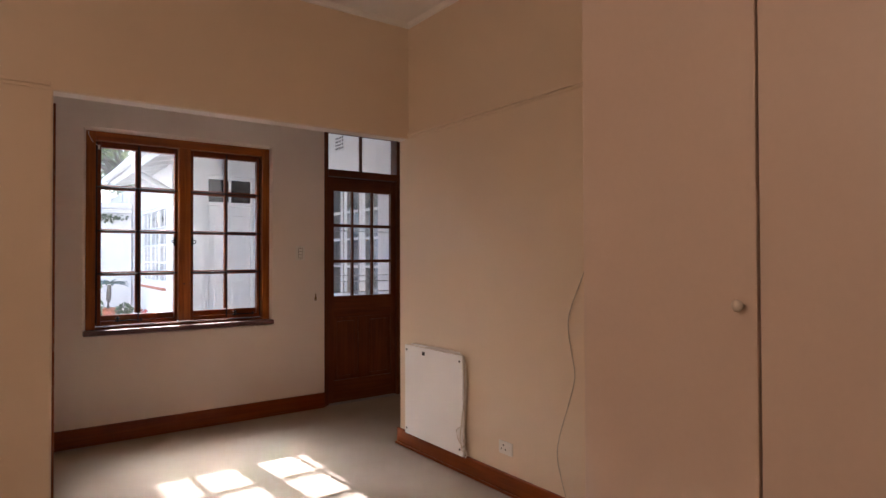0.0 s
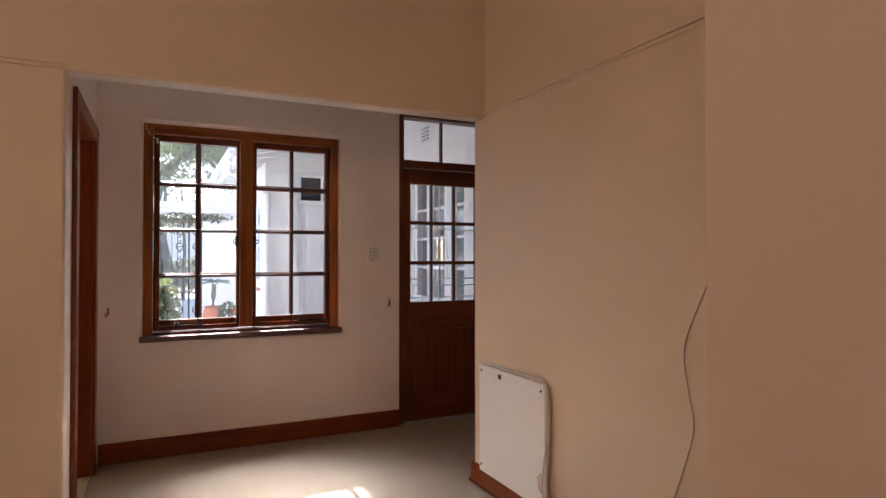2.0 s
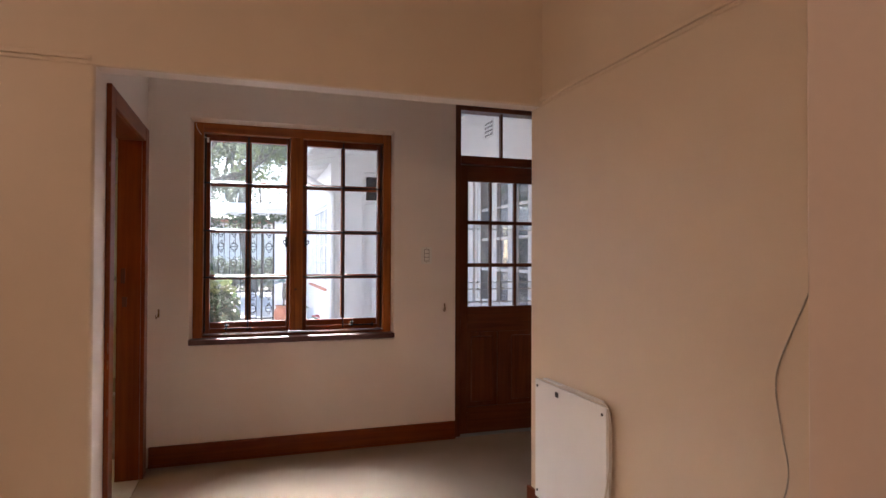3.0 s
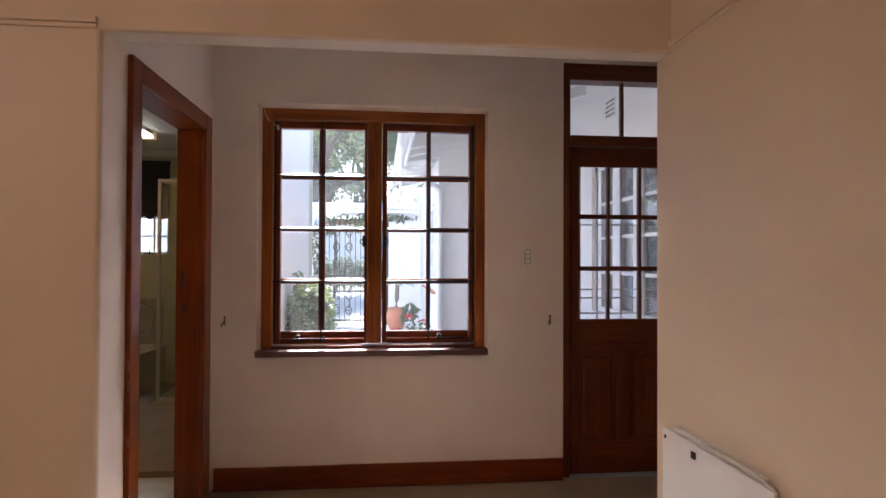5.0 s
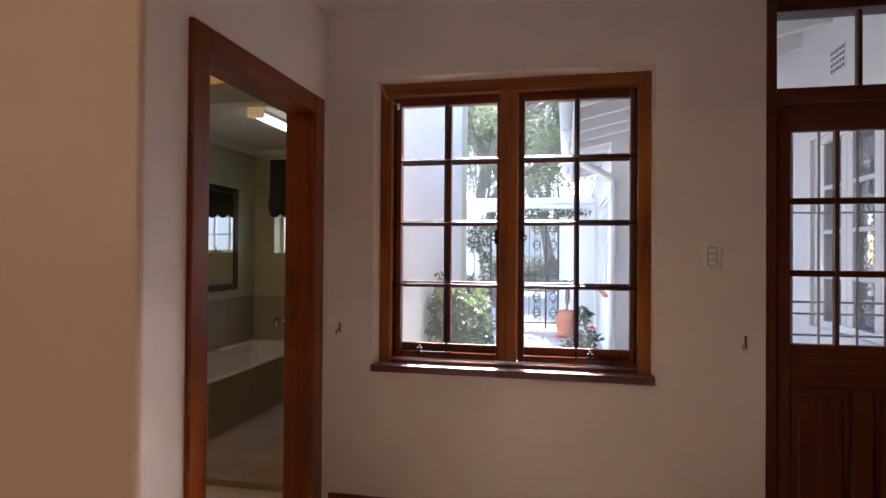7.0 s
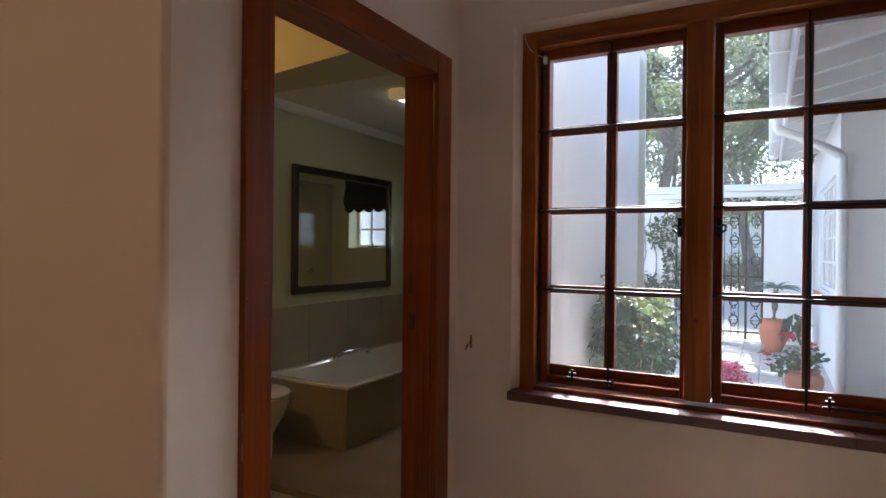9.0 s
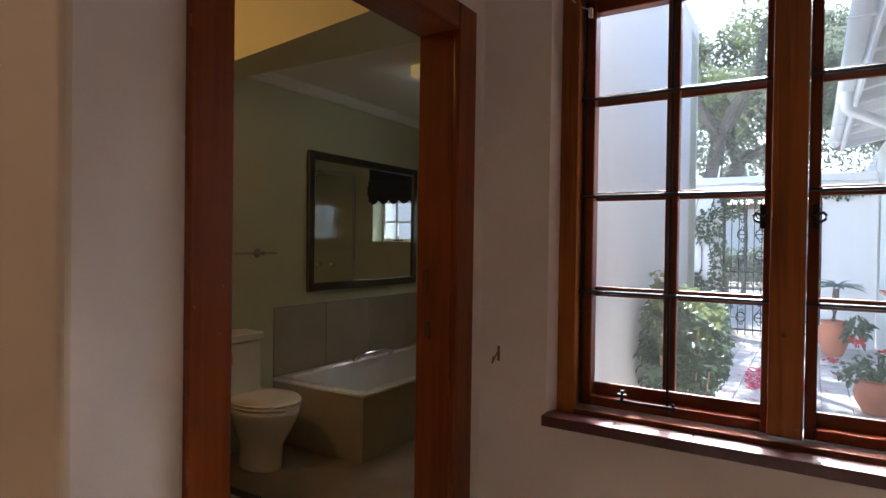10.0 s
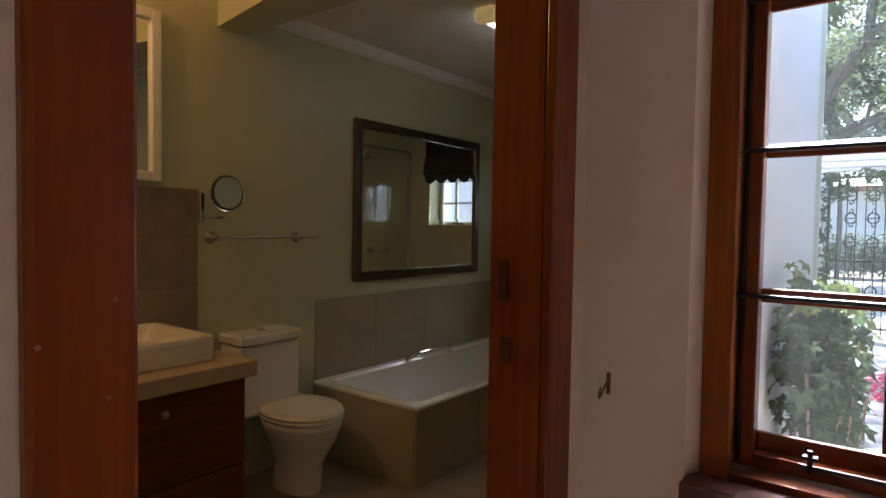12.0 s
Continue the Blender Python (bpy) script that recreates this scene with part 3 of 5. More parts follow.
# socket
so = thing("wall_socket", (RX, 2.134, 0.21), "white three-pin wall socket with a rocker switch", "socket")
part("plate", bx(RX - 0.009, RX, 2.080, 2.188, 0.210, 0.282, bevel=0.003, seg=2), PLASTIC, so)
for y, z, r in ((2.147, 0.260, 0.0055), (2.164, 0.238, 0.0048), (2.132, 0.238, 0.0048)):
    part("pin_hole", lathe(bmesh.new(), [(r, -0.0095), (r, -0.0085)], (RX, y, z), 10, "x"), BLACK, so)
part("rocker", bx(RX - 0.013, RX - 0.009, 2.094, 2.108, 0.236, 0.260, bevel=0.001), PLASTIC, so)

# loose telephone wire on the wall
def smooth_line(pts, k=6):
    out = []
    for i in range(len(pts) - 1):
        p0, p1, p2, p3 = [Vector(pts[min(max(j, 0), len(pts) - 1)]) for j in (i - 1, i, i + 1, i + 2)]
        for s in range(k):
            t = s / k
            out.append(0.5 * (2 * p1 + (p2 - p0) * t + (2 * p0 - 5 * p1 + 4 * p2 - p3) * t * t + (3 * p1 - p0 - 3 * p2 + p3) * t ** 3))
    return out + [Vector(pts[-1])]
wx = RX - 0.006
line = [(wx, 1.558, 1.255), (wx, 1.580, 1.207), (wx, 1.658, 1.04), (wx, 1.670, 0.95), (wx, 1.648, 0.83), (wx, 1.630, 0.72), (wx, 1.670, 0.58), (wx, 1.728, 0.42), (wx, 1.748, 0.31), (wx, 1.723, 0.20), (wx - 0.02, 1.668, 0.115), (wx - 0.025, 1.623, 0.03), (wx - 0.03, 1.558, 0.005)]
solo("telephone_wire", tb(smooth_line(line), 0.0023, 6), CABLE_G, "thin grey wire hanging loose down the cream wall", "wire", (wx, 1.66, 0.005), smooth=True)

# light switch
GAP = mat("painted_rocker_shade", (0.36, 0.32, 0.28), 0.7, vary=0.1)
sw = thing("light_switch", (1.848, WY, 1.30), "white light switch plate with three small rockers", "switch")
part("plate", bx(1.808, 1.890, WY - 0.009, WY, 1.288, 1.412, bevel=0.003, seg=2), PLASTIC, sw)
# raised grey slab paints the shadow lines between the rockers
part("surround", bx(1.830, 1.870, WY - 0.0105, WY - 0.009, 1.306, 1.394, bevel=0.0005), GAP, sw, "grey plate painting the shade round the rockers")
for z in (1.311, 1.3385, 1.366):
    part("rocker", bx(1.834, 1.866, WY - 0.015, WY - 0.0105, z, z + 0.0235, bevel=0.002), PLASTIC, sw)
for z in (1.297, 1.403):
    part("screw", lathe(bmesh.new(), [(0.0035, -0.009), (0.003, -0.0102)], (1.849, WY, z), 8, "y"), NICKEL, sw)

# curtain tie-back hooks
OLDBRASS = mat("tarnished_brass", (0.20, 0.12, 0.05), 0.4, metal=0.9, vary=0.3)
def hook(x, z):
    h = thing("curtain_hook", (x, WY, z), "small tarnished brass curtain tie-back hook on the wall", "hook", "hooks beside the window")
    part("plate", bx(x - 0.005, x + 0.005, WY - 0.004, WY, z - 0.024, z + 0.028, bevel=0.0015), OLDBRASS, h)
    part("arm", tb(smooth_line([(x, WY - 0.004, z + 0.012), (x - 0.002, WY - 0.022, z - 0.006), (x - 0.006, WY - 0.032, z - 0.022), (x - 0.012, WY - 0.028, z - 0.030), (x - 0.015, WY - 0.018, z - 0.022), (x - 0.014, WY - 0.014, z - 0.008)], 4), 0.0026, 7), OLDBRASS, h, smooth=True)
hook(0.072, 0.972)
hook(1.992, 0.970)

# window furniture
for x, s in ((0.862, -1), (0.992, 1)):
    f = thing("window_fastener", (x, FY + 0.04, 1.44), "black iron casement fastener with a curled handle", "window fastener", "window fasteners")
    part("plate", bx(x - 0.008, x + 0.008, FY + 0.040, FY + 0.0455, 1.405, 1.475, bevel=0.002), STEEL_DARK, f)
    curl = [(x + s * (0.004 + 0.022 * (1 - a / 9) * math.cos(a * 0.85 + 3.0) + 0.006), FY + 0.022, 1.440 + 0.022 * (1 - a / 9) * math.sin(a * 0.85 + 3.0)) for a in range(8)]
    part("handle", tb([(x, FY + 0.042, 1.442), (x, FY + 0.026, 1.442)] + curl, 0.0042, 7), STEEL_DARK, f, smooth=True)
for x0, x1 in ((0.455, 0.640), (1.300, 1.475)):
    st = thing("casement_stay", (x0, FY + 0.035, 0.84), "black iron peg stay on the bottom rail", "window stay", "casement stays")
    part("bar", bx(x0, x1, FY + 0.030, FY + 0.038, 0.848, 0.858, bevel=0.001), STEEL_DARK, st)
    part("peg", tb([(x0 + 0.02, FY + 0.034, 0.842), (x0 + 0.02, FY + 0.034, 0.888)], 0.0055), STEEL_DARK, st)
    part("bracket", bx(x0 + 0.006, x0 + 0.034, FY + 0.028, FY + 0.0449, 0.868, 0.876, bevel=0.001), STEEL_DARK, st)
    part("pin", tb([(x1 - 0.01, FY + 0.034, 0.842), (x1 - 0.01, FY + 0.034, 0.868)], 0.005), STEEL_DARK, st)
# alarm contact in the corner of the window
al = thing("alarm_contact", (0.352, FY + 0.03, 2.11), "white alarm contact with a loose wire in the window corner", "alarm sensor")
part("contact", bx(0.345, 0.358, FY + 0.028, FY + 0.0445, 2.098, 2.130, bevel=0.002), PLASTIC, al)
part("wire", tb(smooth_line([(0.280, FY - 0.004, 2.214), (0.286, FY - 0.006, 2.185), (0.305, FY - 0.004, 2.150), (0.335, FY + 0.02, 2.128), (0.350, FY + 0.03, 2.126)]), 0.0025, 6), CABLE, al, smooth=True)
# keyhole plates on the bathroom door jamb
KEEP = mat("dark_painted_keep", (0.085, 0.018, 0.004), 0.4, vary=0.2)
kp = thing("strike_plate", (-0.09, I1, 1.0), "old dark strike plate let into the door jamb", "strike plate")
part("plate", bx(-0.099, -0.074, I1 - 0.0035, I1, 1.035, 1.095, bevel=0.001), KEEP, kp)
part("plate", bx(-0.108, -0.084, I1 - 0.0035, I1, 1.175, 1.265, bevel=0.001), KEEP, kp)

# unseen pendant added for the warm light on the cream walls; form invented
pd = thing("assumed_pendant_lamp", (-1.9, 0.2, 2.28), "assumed lit frosted glass globe pendant lamp, out of view", "lamp")
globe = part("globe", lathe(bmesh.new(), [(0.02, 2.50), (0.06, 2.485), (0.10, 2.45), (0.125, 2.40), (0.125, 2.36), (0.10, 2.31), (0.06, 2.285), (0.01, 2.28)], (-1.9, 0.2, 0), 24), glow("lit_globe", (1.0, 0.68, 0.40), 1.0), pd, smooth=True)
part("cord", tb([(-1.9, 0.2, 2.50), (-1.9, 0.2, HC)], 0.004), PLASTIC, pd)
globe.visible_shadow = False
lamp = new("assumed_pendant_bulb", bpy.data.lights.new("assumed_pendant_bulb", "POINT"))
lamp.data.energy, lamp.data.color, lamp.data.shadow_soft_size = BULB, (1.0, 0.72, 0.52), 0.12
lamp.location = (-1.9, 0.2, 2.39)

# ---- bathroom ----
# bath with tiled sides
T0 = 5.372
bath = thing("bath", (-1.65, 6.40, 0.0), "white built-in bath with tiled sides and a chrome grab handle", "bath")
bm = bmesh.new()
def ring(bm, x0, x1, y0, y1, z, r, n=6):
    vs = []
    for cx, cy, a0 in ((x1 - r, y1 - r, 0), (x0 + r, y1 - r, 90), (x0 + r, y0 + r, 180), (x1 - r, y0 + r, 270)):
        for k in range(n + 1):
            a = radians(a0 + 90 * k / n)
            vs.append(bm.verts.new((cx + r * math.cos(a), cy + r * math.sin(a), z)))
    return vs
def loft(bm, rings, cap0=True, cap1=True):
    for A, B in zip(rings, rings[1:]):
        for k in range(len(A)):
            bm.faces.new((A[k], A[(k + 1) % len(A)], B[(k + 1) % len(A)], B[k]))
    if cap0:
        bm.faces.new(rings[0][::-1])
    if cap1:
        bm.faces.new(rings[-1])
    return bm
x0, x1, y0, y1 = BX + 0.012, -1.232, T0 - 0.006, 7.335
loft(bm, [ring(bm, x0, x1, y0, y1, 0.432, 0.012), ring(bm, x0, x1, y0, y1, 0.444, 0.012), ring(bm, x0 + 0.006, x1 - 0.006, y0 + 0.006, y1 - 0.006, 0.450, 0.012),
          ring(bm, x0 + 0.055, x1 - 0.055, y0 + 0.065, y1 - 0.09, 0.448, 0.07), ring(bm, x0 + 0.068, x1 - 0.068, y0 + 0.080, y1 - 0.11, 0.436, 0.08),
          ring(bm, x0 + 0.11, x1 - 0.11, y0 + 0.22, y1 - 0.15, 0.16, 0.11), ring(bm, x0 + 0.17, x1 - 0.17, y0 + 0.32, y1 - 0.22, 0.10, 0.10)], cap0=False)
part("tub", bm, PORCELAIN, bath, "glossy white tub", smooth=False)
part("carcass", bx(BX + 0.012, -1.260, T0 + 0.014, T0 + 0.02, 0.0, 0.430), GROUT, bath)
part("carcass", bx(-1.266, -1.260, T0 + 0.02, 7.335, 0.0, 0.430), GROUT, bath)
for a, b in ((T0 + 0.001, 5.93), (5.934, 6.63), (6.634, 7.335)):
    part("tile", bx(-1.260, -1.244, a, b, 0.002, 0.430, bevel=0.002), TILE, bath)
for a, b in ((BX + 0.013, -1.262), (-1.260, -1.2455)):
    part("tile", bx(a, b, T0, T0 + 0.0135, 0.002, 0.430, bevel=0.002), TILE, bath)
part("grab_handle", tb(smooth_line([(BX + 0.075, 6.115, 0.444), (BX + 0.100, 6.13, 0.474), (BX + 0.112, 6.21, 0.486), (BX + 0.114, 6.45, 0.486), (BX + 0.106, 6.54, 0.474), (BX + 0.080, 6.555, 0.444)]), 0.020, 10), CHROME, bath, "chrome grab handle", smooth=True)

# wall tiles behind the bath
sp = thing("bath_splashback", (BX, 6.4, 0.45), "row of large taupe tiles above the bath", "splashback", kind="structure")
for a, b in ((5.385, 5.875), (5.878, 6.364), (6.367, 6.853), (6.856, 7.338)):
    part("tile", bx(BX, BX + 0.010, a, b, 0.450, 0.906, bevel=0.0015), TILE, sp)
for a, b in ((BX + 0.0105, -1.60), (-1.597, -1.27)):
    part("tile", bx(a, b, 7.340, 7.350, 0.450, 0.906, bevel=0.0015), TILE, sp)

# bath mixer with hand shower
mx = thing("bath_mixer", (-1.66, 7.28, 0.55), "chrome bath mixer with a hand shower on a hose", "tap")
part("body", tb([(-1.74, 7.285, 0.66), (-1.58, 7.285, 0.66)], 0.020, 12), CHROME, mx, smooth=True)
for x in (-1.75, -1.57):
    part("cross_handle", lathe(bmesh.new(), [(0.010, 0), (0.026, 0.01), (0.030, 0.03), (0.02, 0.045)], (x, 7.285, 0.67), 14), CHROME, mx, smooth=True)
part("spout", tb(smooth_line([(-1.66, 7.285, 0.66), (-1.66, 7.22, 0.665), (-1.66, 7.17, 0.64), (-1.66, 7.16, 0.60)]), 0.013, 10), CHROME, mx, smooth=True)
part("wall_pipe", tb([(-1.66, 7.285, 0.66), (-1.66, 7.342, 0.66)], 0.012), CHROME, mx)
part("hand_shower", tb(smooth_line([(-1.53, 7.27, 0.78), (-1.47, 7.26, 0.83), (-1.42, 7.25, 0.85)]), 0.013, 10), CHROME, mx, smooth=True)
part("hose", tb(smooth_line([(-1.43, 7.26, 0.84), (-1.36, 7.27, 0.80), (-1.33, 7.28, 0.70), (-1.37, 7.28, 0.58), (-1.48, 7.28, 0.54), (-1.60, 7.28, 0.60), (-1.64, 7.285, 0.645)]), 0.007, 8), CHROME, mx, smooth=True)

# framed mirror
mi = thing("wall_mirror", (BX, 6.425, 1.03), "large mirror in a wide dark pewter frame over the bath", "mirror")
M0, M1, N0, N1 = 5.672, 7.000, 0.993, 1.986
def frame_bar(y0, y1, z0, z1):
    b = bx(BX + 0.001, BX + 0.030, y0, y1, z0, z1, bevel=0.009, seg=3)
    part("frame", b, PEWTER, mi)
frame_bar(M0, M0 + 0.06, N0, N1)
frame_bar(M1 - 0.06, M1, N0, N1)
frame_bar(M0 + 0.058, M1 - 0.058, N0, N0 + 0.06)
frame_bar(M0 + 0.058, M1 - 0.058, N1 - 0.06, N1)
part("mirror_glass", bx(BX + 0.004, BX + 0.014, M0 + 0.05, M1 - 0.05, N0 + 0.05, N1 - 0.05), MIRROR, mi)

# towel rail
tr = thing("towel_rail", (BX, 5.1, 1.28), "thin brass towel rail with rosette brackets", "towel rail")
part("bar", tb([(BX + 0.055, 4.70, 1.268), (BX + 0.055, 5.355, 1.268)], 0.006), NICKEL, tr)
for y in (4.736, 5.246):
    r = part("rosette", lathe(bmesh.new(), [(0.030, 0.0), (0.030, 0.005), (0.018, 0.012), (0.009, 0.02), (0.009, 0.048), (0.014, 0.05), (0.016, 0.058), (0.010, 0.066)], (BX, y, 1.268), 14, "x"), NICKEL, tr, smooth=True)
# shaving mirror
sm = thing("shaving_mirror", (BX, 4.74, 1.38), "round chrome shaving mirror on a folding wall arm", "mirror")
part("wall_plate", bx(BX + 0.0005, BX + 0.010, 4.682, 4.704, 1.337, 1.480, bevel=0.003), CHROME, sm)
part("arm", tb([(BX + 0.010, 4.693, 1.36), (BX + 0.06, 4.715, 1.36), (BX + 0.09, 4.720, 1.362), (BX + 0.10, 4.746, 1.366), (BX + 0.122, 4.746, 1.37), (BX + 0.122, 4.746, 1.395)], 0.006), CHROME, sm)
part("yoke", tb([(BX + 0.13, 4.746 + 0.088 * math.sin(a), 1.480 - 0.088 * math.cos(a)) for a in [radians(-95 + 19 * i) for i in range(11)]], 0.004), CHROME, sm)
m_ = lathe(bmesh.new(), [(0.074, 0.000), (0.081, 0.003), (0.081, 0.013), (0.075, 0.016)], (BX + 0.122, 4.746, 1.480), 32, "x")
part("rim", m_, PEWTER, sm, smooth=False)
part("mirror_glass", lathe(bmesh.new(), [(0.0735, 0.0165), (0.0735, 0.0180)], (BX + 0.122, 4.746, 1.480), 32, "x"), MIRROR, sm)

# toilet
to = thing("toilet", (-1.7, 5.06, 0.0), "white close-coupled toilet with the lid shut", "toilet")
part("cistern", bx(BX + 0.006, BX + 0.185, 4.785, 5.132, 0.40, 0.752, bevel=0.018, seg=3), PORCELAIN, to)
part("cistern_lid", bx(BX + 0.004, BX + 0.195, 4.778, 5.140, 0.754, 0.800, bevel=0.010, seg=3), PORCELAIN, to)
part("flush_button", lathe(bmesh.new(), [(0.022, 0.800), (0.022, 0.808), (0.016, 0.811)], (BX + 0.10, 4.955, 0), 16), CHROME, to, smooth=True)
def oval(bm, cx, cy, rx, ry, z, back, n=28):
    """A ring that is round to the front and square at the wall side."""
    vs = []
    for k in range(n):
        a = 2 * math.pi * k / n
        x = rx * math.cos(a)
        y = ry * math.sin(a)
        if x < -back:
            x = -back
            y = ry * (1 if y > 0 else -1) * min(1, abs(math.sin(a)) + 0.45)
            y = max(-ry * 0.93, min(ry * 0.93, y))
        vs.append(bm.verts.new((cx + x, cy + y, z)))
    return vs
cx, cy = -1.700, 5.035
bm = bmesh.new()
loft(bm, [oval(bm, cx - 0.03, cy, 0.15, 0.105, 0.0, 0.20), oval(bm, cx - 0.03, cy, 0.145, 0.10, 0.05, 0.20), oval(bm, cx - 0.02, cy, 0.145, 0.10, 0.18, 0.20), oval(bm, cx, cy, 0.20, 0.15, 0.30, 0.22), oval(bm, cx, cy, 0.225, 0.175, 0.37, 0.22), oval(bm, cx, cy, 0.228, 0.178, 0.400, 0.22)])
part("bowl", bm, PORCELAIN, to, smooth=True)
bm = bmesh.new()
loft(bm, [oval(bm, cx, cy, 0.230, 0.182, 0.403, 0.20), oval(bm, cx, cy, 0.234, 0.186, 0.412, 0.20), oval(bm, cx, cy, 0.230, 0.182, 0.421, 0.20)])
part("seat", bm, PORCELAIN, to)
bm = bmesh.new()
loft(bm, [oval(bm, cx, cy, 0.232, 0.184, 0.423, 0.20), oval(bm, cx, cy, 0.236, 0.188, 0.434, 0.20), oval(bm, cx, cy, 0.226, 0.178, 0.446, 0.195), oval(bm, cx, cy, 0.15, 0.12, 0.452, 0.15)])
part("lid", bm, PORCELAIN, to)

# vanity
va = thing("vanity_cabinet", (-1.73, 4.05, 0.0), "dark brown wooden vanity cabinet with round knobs", "cabinet")
part("body", bx(BX + 0.002, -1.432, 3.45, 4.528, 0.05, 0.738, bevel=0.003), DARK_WOOD[1], va)
for a, b in ((3.995, 4.523), (3.455, 3.990)):
    d = part("drawer_front", bx(-1.432, -1.414, a, b, 0.40, 0.732, bevel=0.003), DARK_WOOD[1], va)
    part("knob", lathe(bmesh.new(), [(0.007, 0), (0.007, 0.015), (0.016, 0.022), (0.012, 0.032)], (-1.414, (a + b) / 2 - 0.07, 0.668), 14, "x"), NICKEL, d, smooth=True)
    part("drawer_front", bx(-1.432, -1.414, a, b, 0.055, 0.394, bevel=0.003), DARK_WOOD[1], va)
solo("vanity_worktop", bx(BX + 0.001, -1.388, 3.44, 4.562, 0.7385, 0.800, bevel=0.004, seg=2), mat("honey_stone_worktop", (0.46, 0.36, 0.21), 0.3, vary=0.12, scale=5), "honey coloured worktop with a square edge on the vanity", "worktop", (-1.73, 4.0, 0.7385))
ba = thing("wash_basin", (-1.78, 4.3, 0.80), "white rectangular countertop basin", "basin")
bm = bmesh.new()
bxx = (BX + 0.035, -1.512, 3.90, 4.458)
loft(bm, [ring(bm, *bxx, 0.801, 0.03), ring(bm, bxx[0] - 0.004, bxx[1] + 0.004, bxx[2] - 0.004, bxx[3] + 0.004, 0.882, 0.035), ring(bm, *bxx, 0.896, 0.035),
          ring(bm, bxx[0] + 0.02, bxx[1] - 0.02, bxx[2] + 0.02, bxx[3] - 0.02, 0.893, 0.03), ring(bm, bxx[0] + 0.05, bxx[1] - 0.05, bxx[2] + 0.06, bxx[3] - 0.06, 0.83, 0.05)], cap0=True)
part("bowl", bm, PORCELAIN, ba)
sb = thing("vanity_splashback", (BX, 4.1, 0.80), "brown stone tiles in three courses above the vanity", "splashback", kind="structure")
for i in range(3):
    z0 = 0.803 + i * 0.231
    for j in range(3):
        a = 3.45 + j * 0.407
        part("tile", bx(BX, BX + 0.011, a, a + 0.405, z0, z0 + 0.229, bevel=0.001), TILE_M, sb)
mc = thing("vanity_mirror", (BX, 4.0, 1.515), "white framed mirror over the vanity", "mirror")
for y0, y1, z0, z1 in ((4.440, 4.485, 1.515, 2.258), (3.46, 3.505, 1.515, 2.258), (3.505, 4.440, 1.515, 1.56), (3.505, 4.440, 2.213, 2.258)):
    part("frame", bx(BX + 0.001, BX + 0.040, y0, y1, z0, z1, bevel=0.006, seg=2), PORCELAIN, mc)
part("mirror_glass", bx(BX + 0.004, BX + 0.018, 3.50, 4.445, 1.555, 2.218), MIRROR, mc)
vl = thing("vanity_light", (BX, 3.9, 2.40), "lit warm wall lamp above the vanity mirror", "lamp")
part("backplate", bx(BX + 0.001, BX + 0.03, 3.82, 3.98, 2.38, 2.46, bevel=0.004), CHROME, vl)
gl2 = part("shade", lathe(bmesh.new(), [(0.03, 2.37), (0.055, 2.40), (0.06, 2.44), (0.05, 2.48), (0.02, 2.50)], (BX + 0.26, 3.72, 0), 18), glow("lit_shade", (1.0, 0.62, 0.28), 2.5), vl, smooth=True)
gl2.visible_shadow = False
lamp = new("vanity_bulb", bpy.data.lights.new("vanity_bulb", "POINT"))
lamp.data.energy, lamp.data.color, lamp.data.shadow_soft_size = VANITY_W, (1.0, 0.42, 0.11), 0.06
lamp.location = (BX + 0.26, 3.72, 2.435)
part("arm", tb([(BX + 0.03, 3.85, 2.42), (BX + 0.14, 3.79, 2.47), (BX + 0.26, 3.72, 2.50)], 0.007), CHROME, vl)

# ceiling strip light
# faint yellow emission stands in for tube light passing through the caps
CAP = glow("yellowed_cap_added_glow", (1.0, 0.62, 0.18), 0.06)
fl = thing("strip_light", (-1.055, 6.0, BH), "lit fluorescent strip light on the bathroom ceiling", "lamp")
part("tray", bx(-1.100, -1.010, 5.640, 6.36, BH - 0.028, BH, bevel=0.004), PLASTIC, fl)
part("diffuser", bx(-1.093, -1.017, 5.68, 6.32, BH - 0.062, BH - 0.0285, bevel=0.012, seg=3), TUBE, fl, "glowing diffuser")
for y0, y1 in ((5.615, 5.68), (6.32, 6.385)):
    part("end_cap", bx(-1.108, -1.002, y0, y1, BH - 0.068, BH - 0.001, bevel=0.005), CAP, fl, "yellowed plastic end cap with an added glow")

# end window with roman blind
bw = thing("window_2", (-1.52, 7.5, 1.37), "small white steel bathroom window with obscured panes", "window", kind="structure")
WX0, WX1, WZ0, WZ1 = -1.79, -1.24, 1.352, 2.15
FROST = clear_glass("obscured_glass", 0.35)
for a in ((WX0, WX0 + 0.035, WZ0, WZ1), (WX1 - 0.035, WX1, WZ0, WZ1), (WX0 + 0.035, WX1 - 0.035, WZ0, WZ0 + 0.035), (WX0 + 0.035, WX1 - 0.035, WZ1 - 0.035, WZ1)):
    part("frame", bx(a[0], a[1], 7.50, 7.54, a[2], a[3], bevel=0.003), PAINT_W, bw)
for i in (1, 2):
    x = WX0 + i * (WX1 - WX0) / 3
    part("glazing_bar", bx(x - 0.011, x + 0.011, 7.505, 7.535, WZ0 + 0.035, WZ1 - 0.035, bevel=0.002), PAINT_W, bw)
for i in (1, 2, 3):
    z = WZ0 + i * (WZ1 - WZ0) / 4
    part("glazing_bar", bx(WX0 + 0.035, WX1 - 0.035, 7.507, 7.533, z - 0.010, z + 0.010, bevel=0.002), PAINT_W, bw)
part("pane", bx(WX0 + 0.03, WX1 - 0.03, 7.519, 7.523, WZ0 + 0.03, WZ1 - 0.03), FROST, bw)
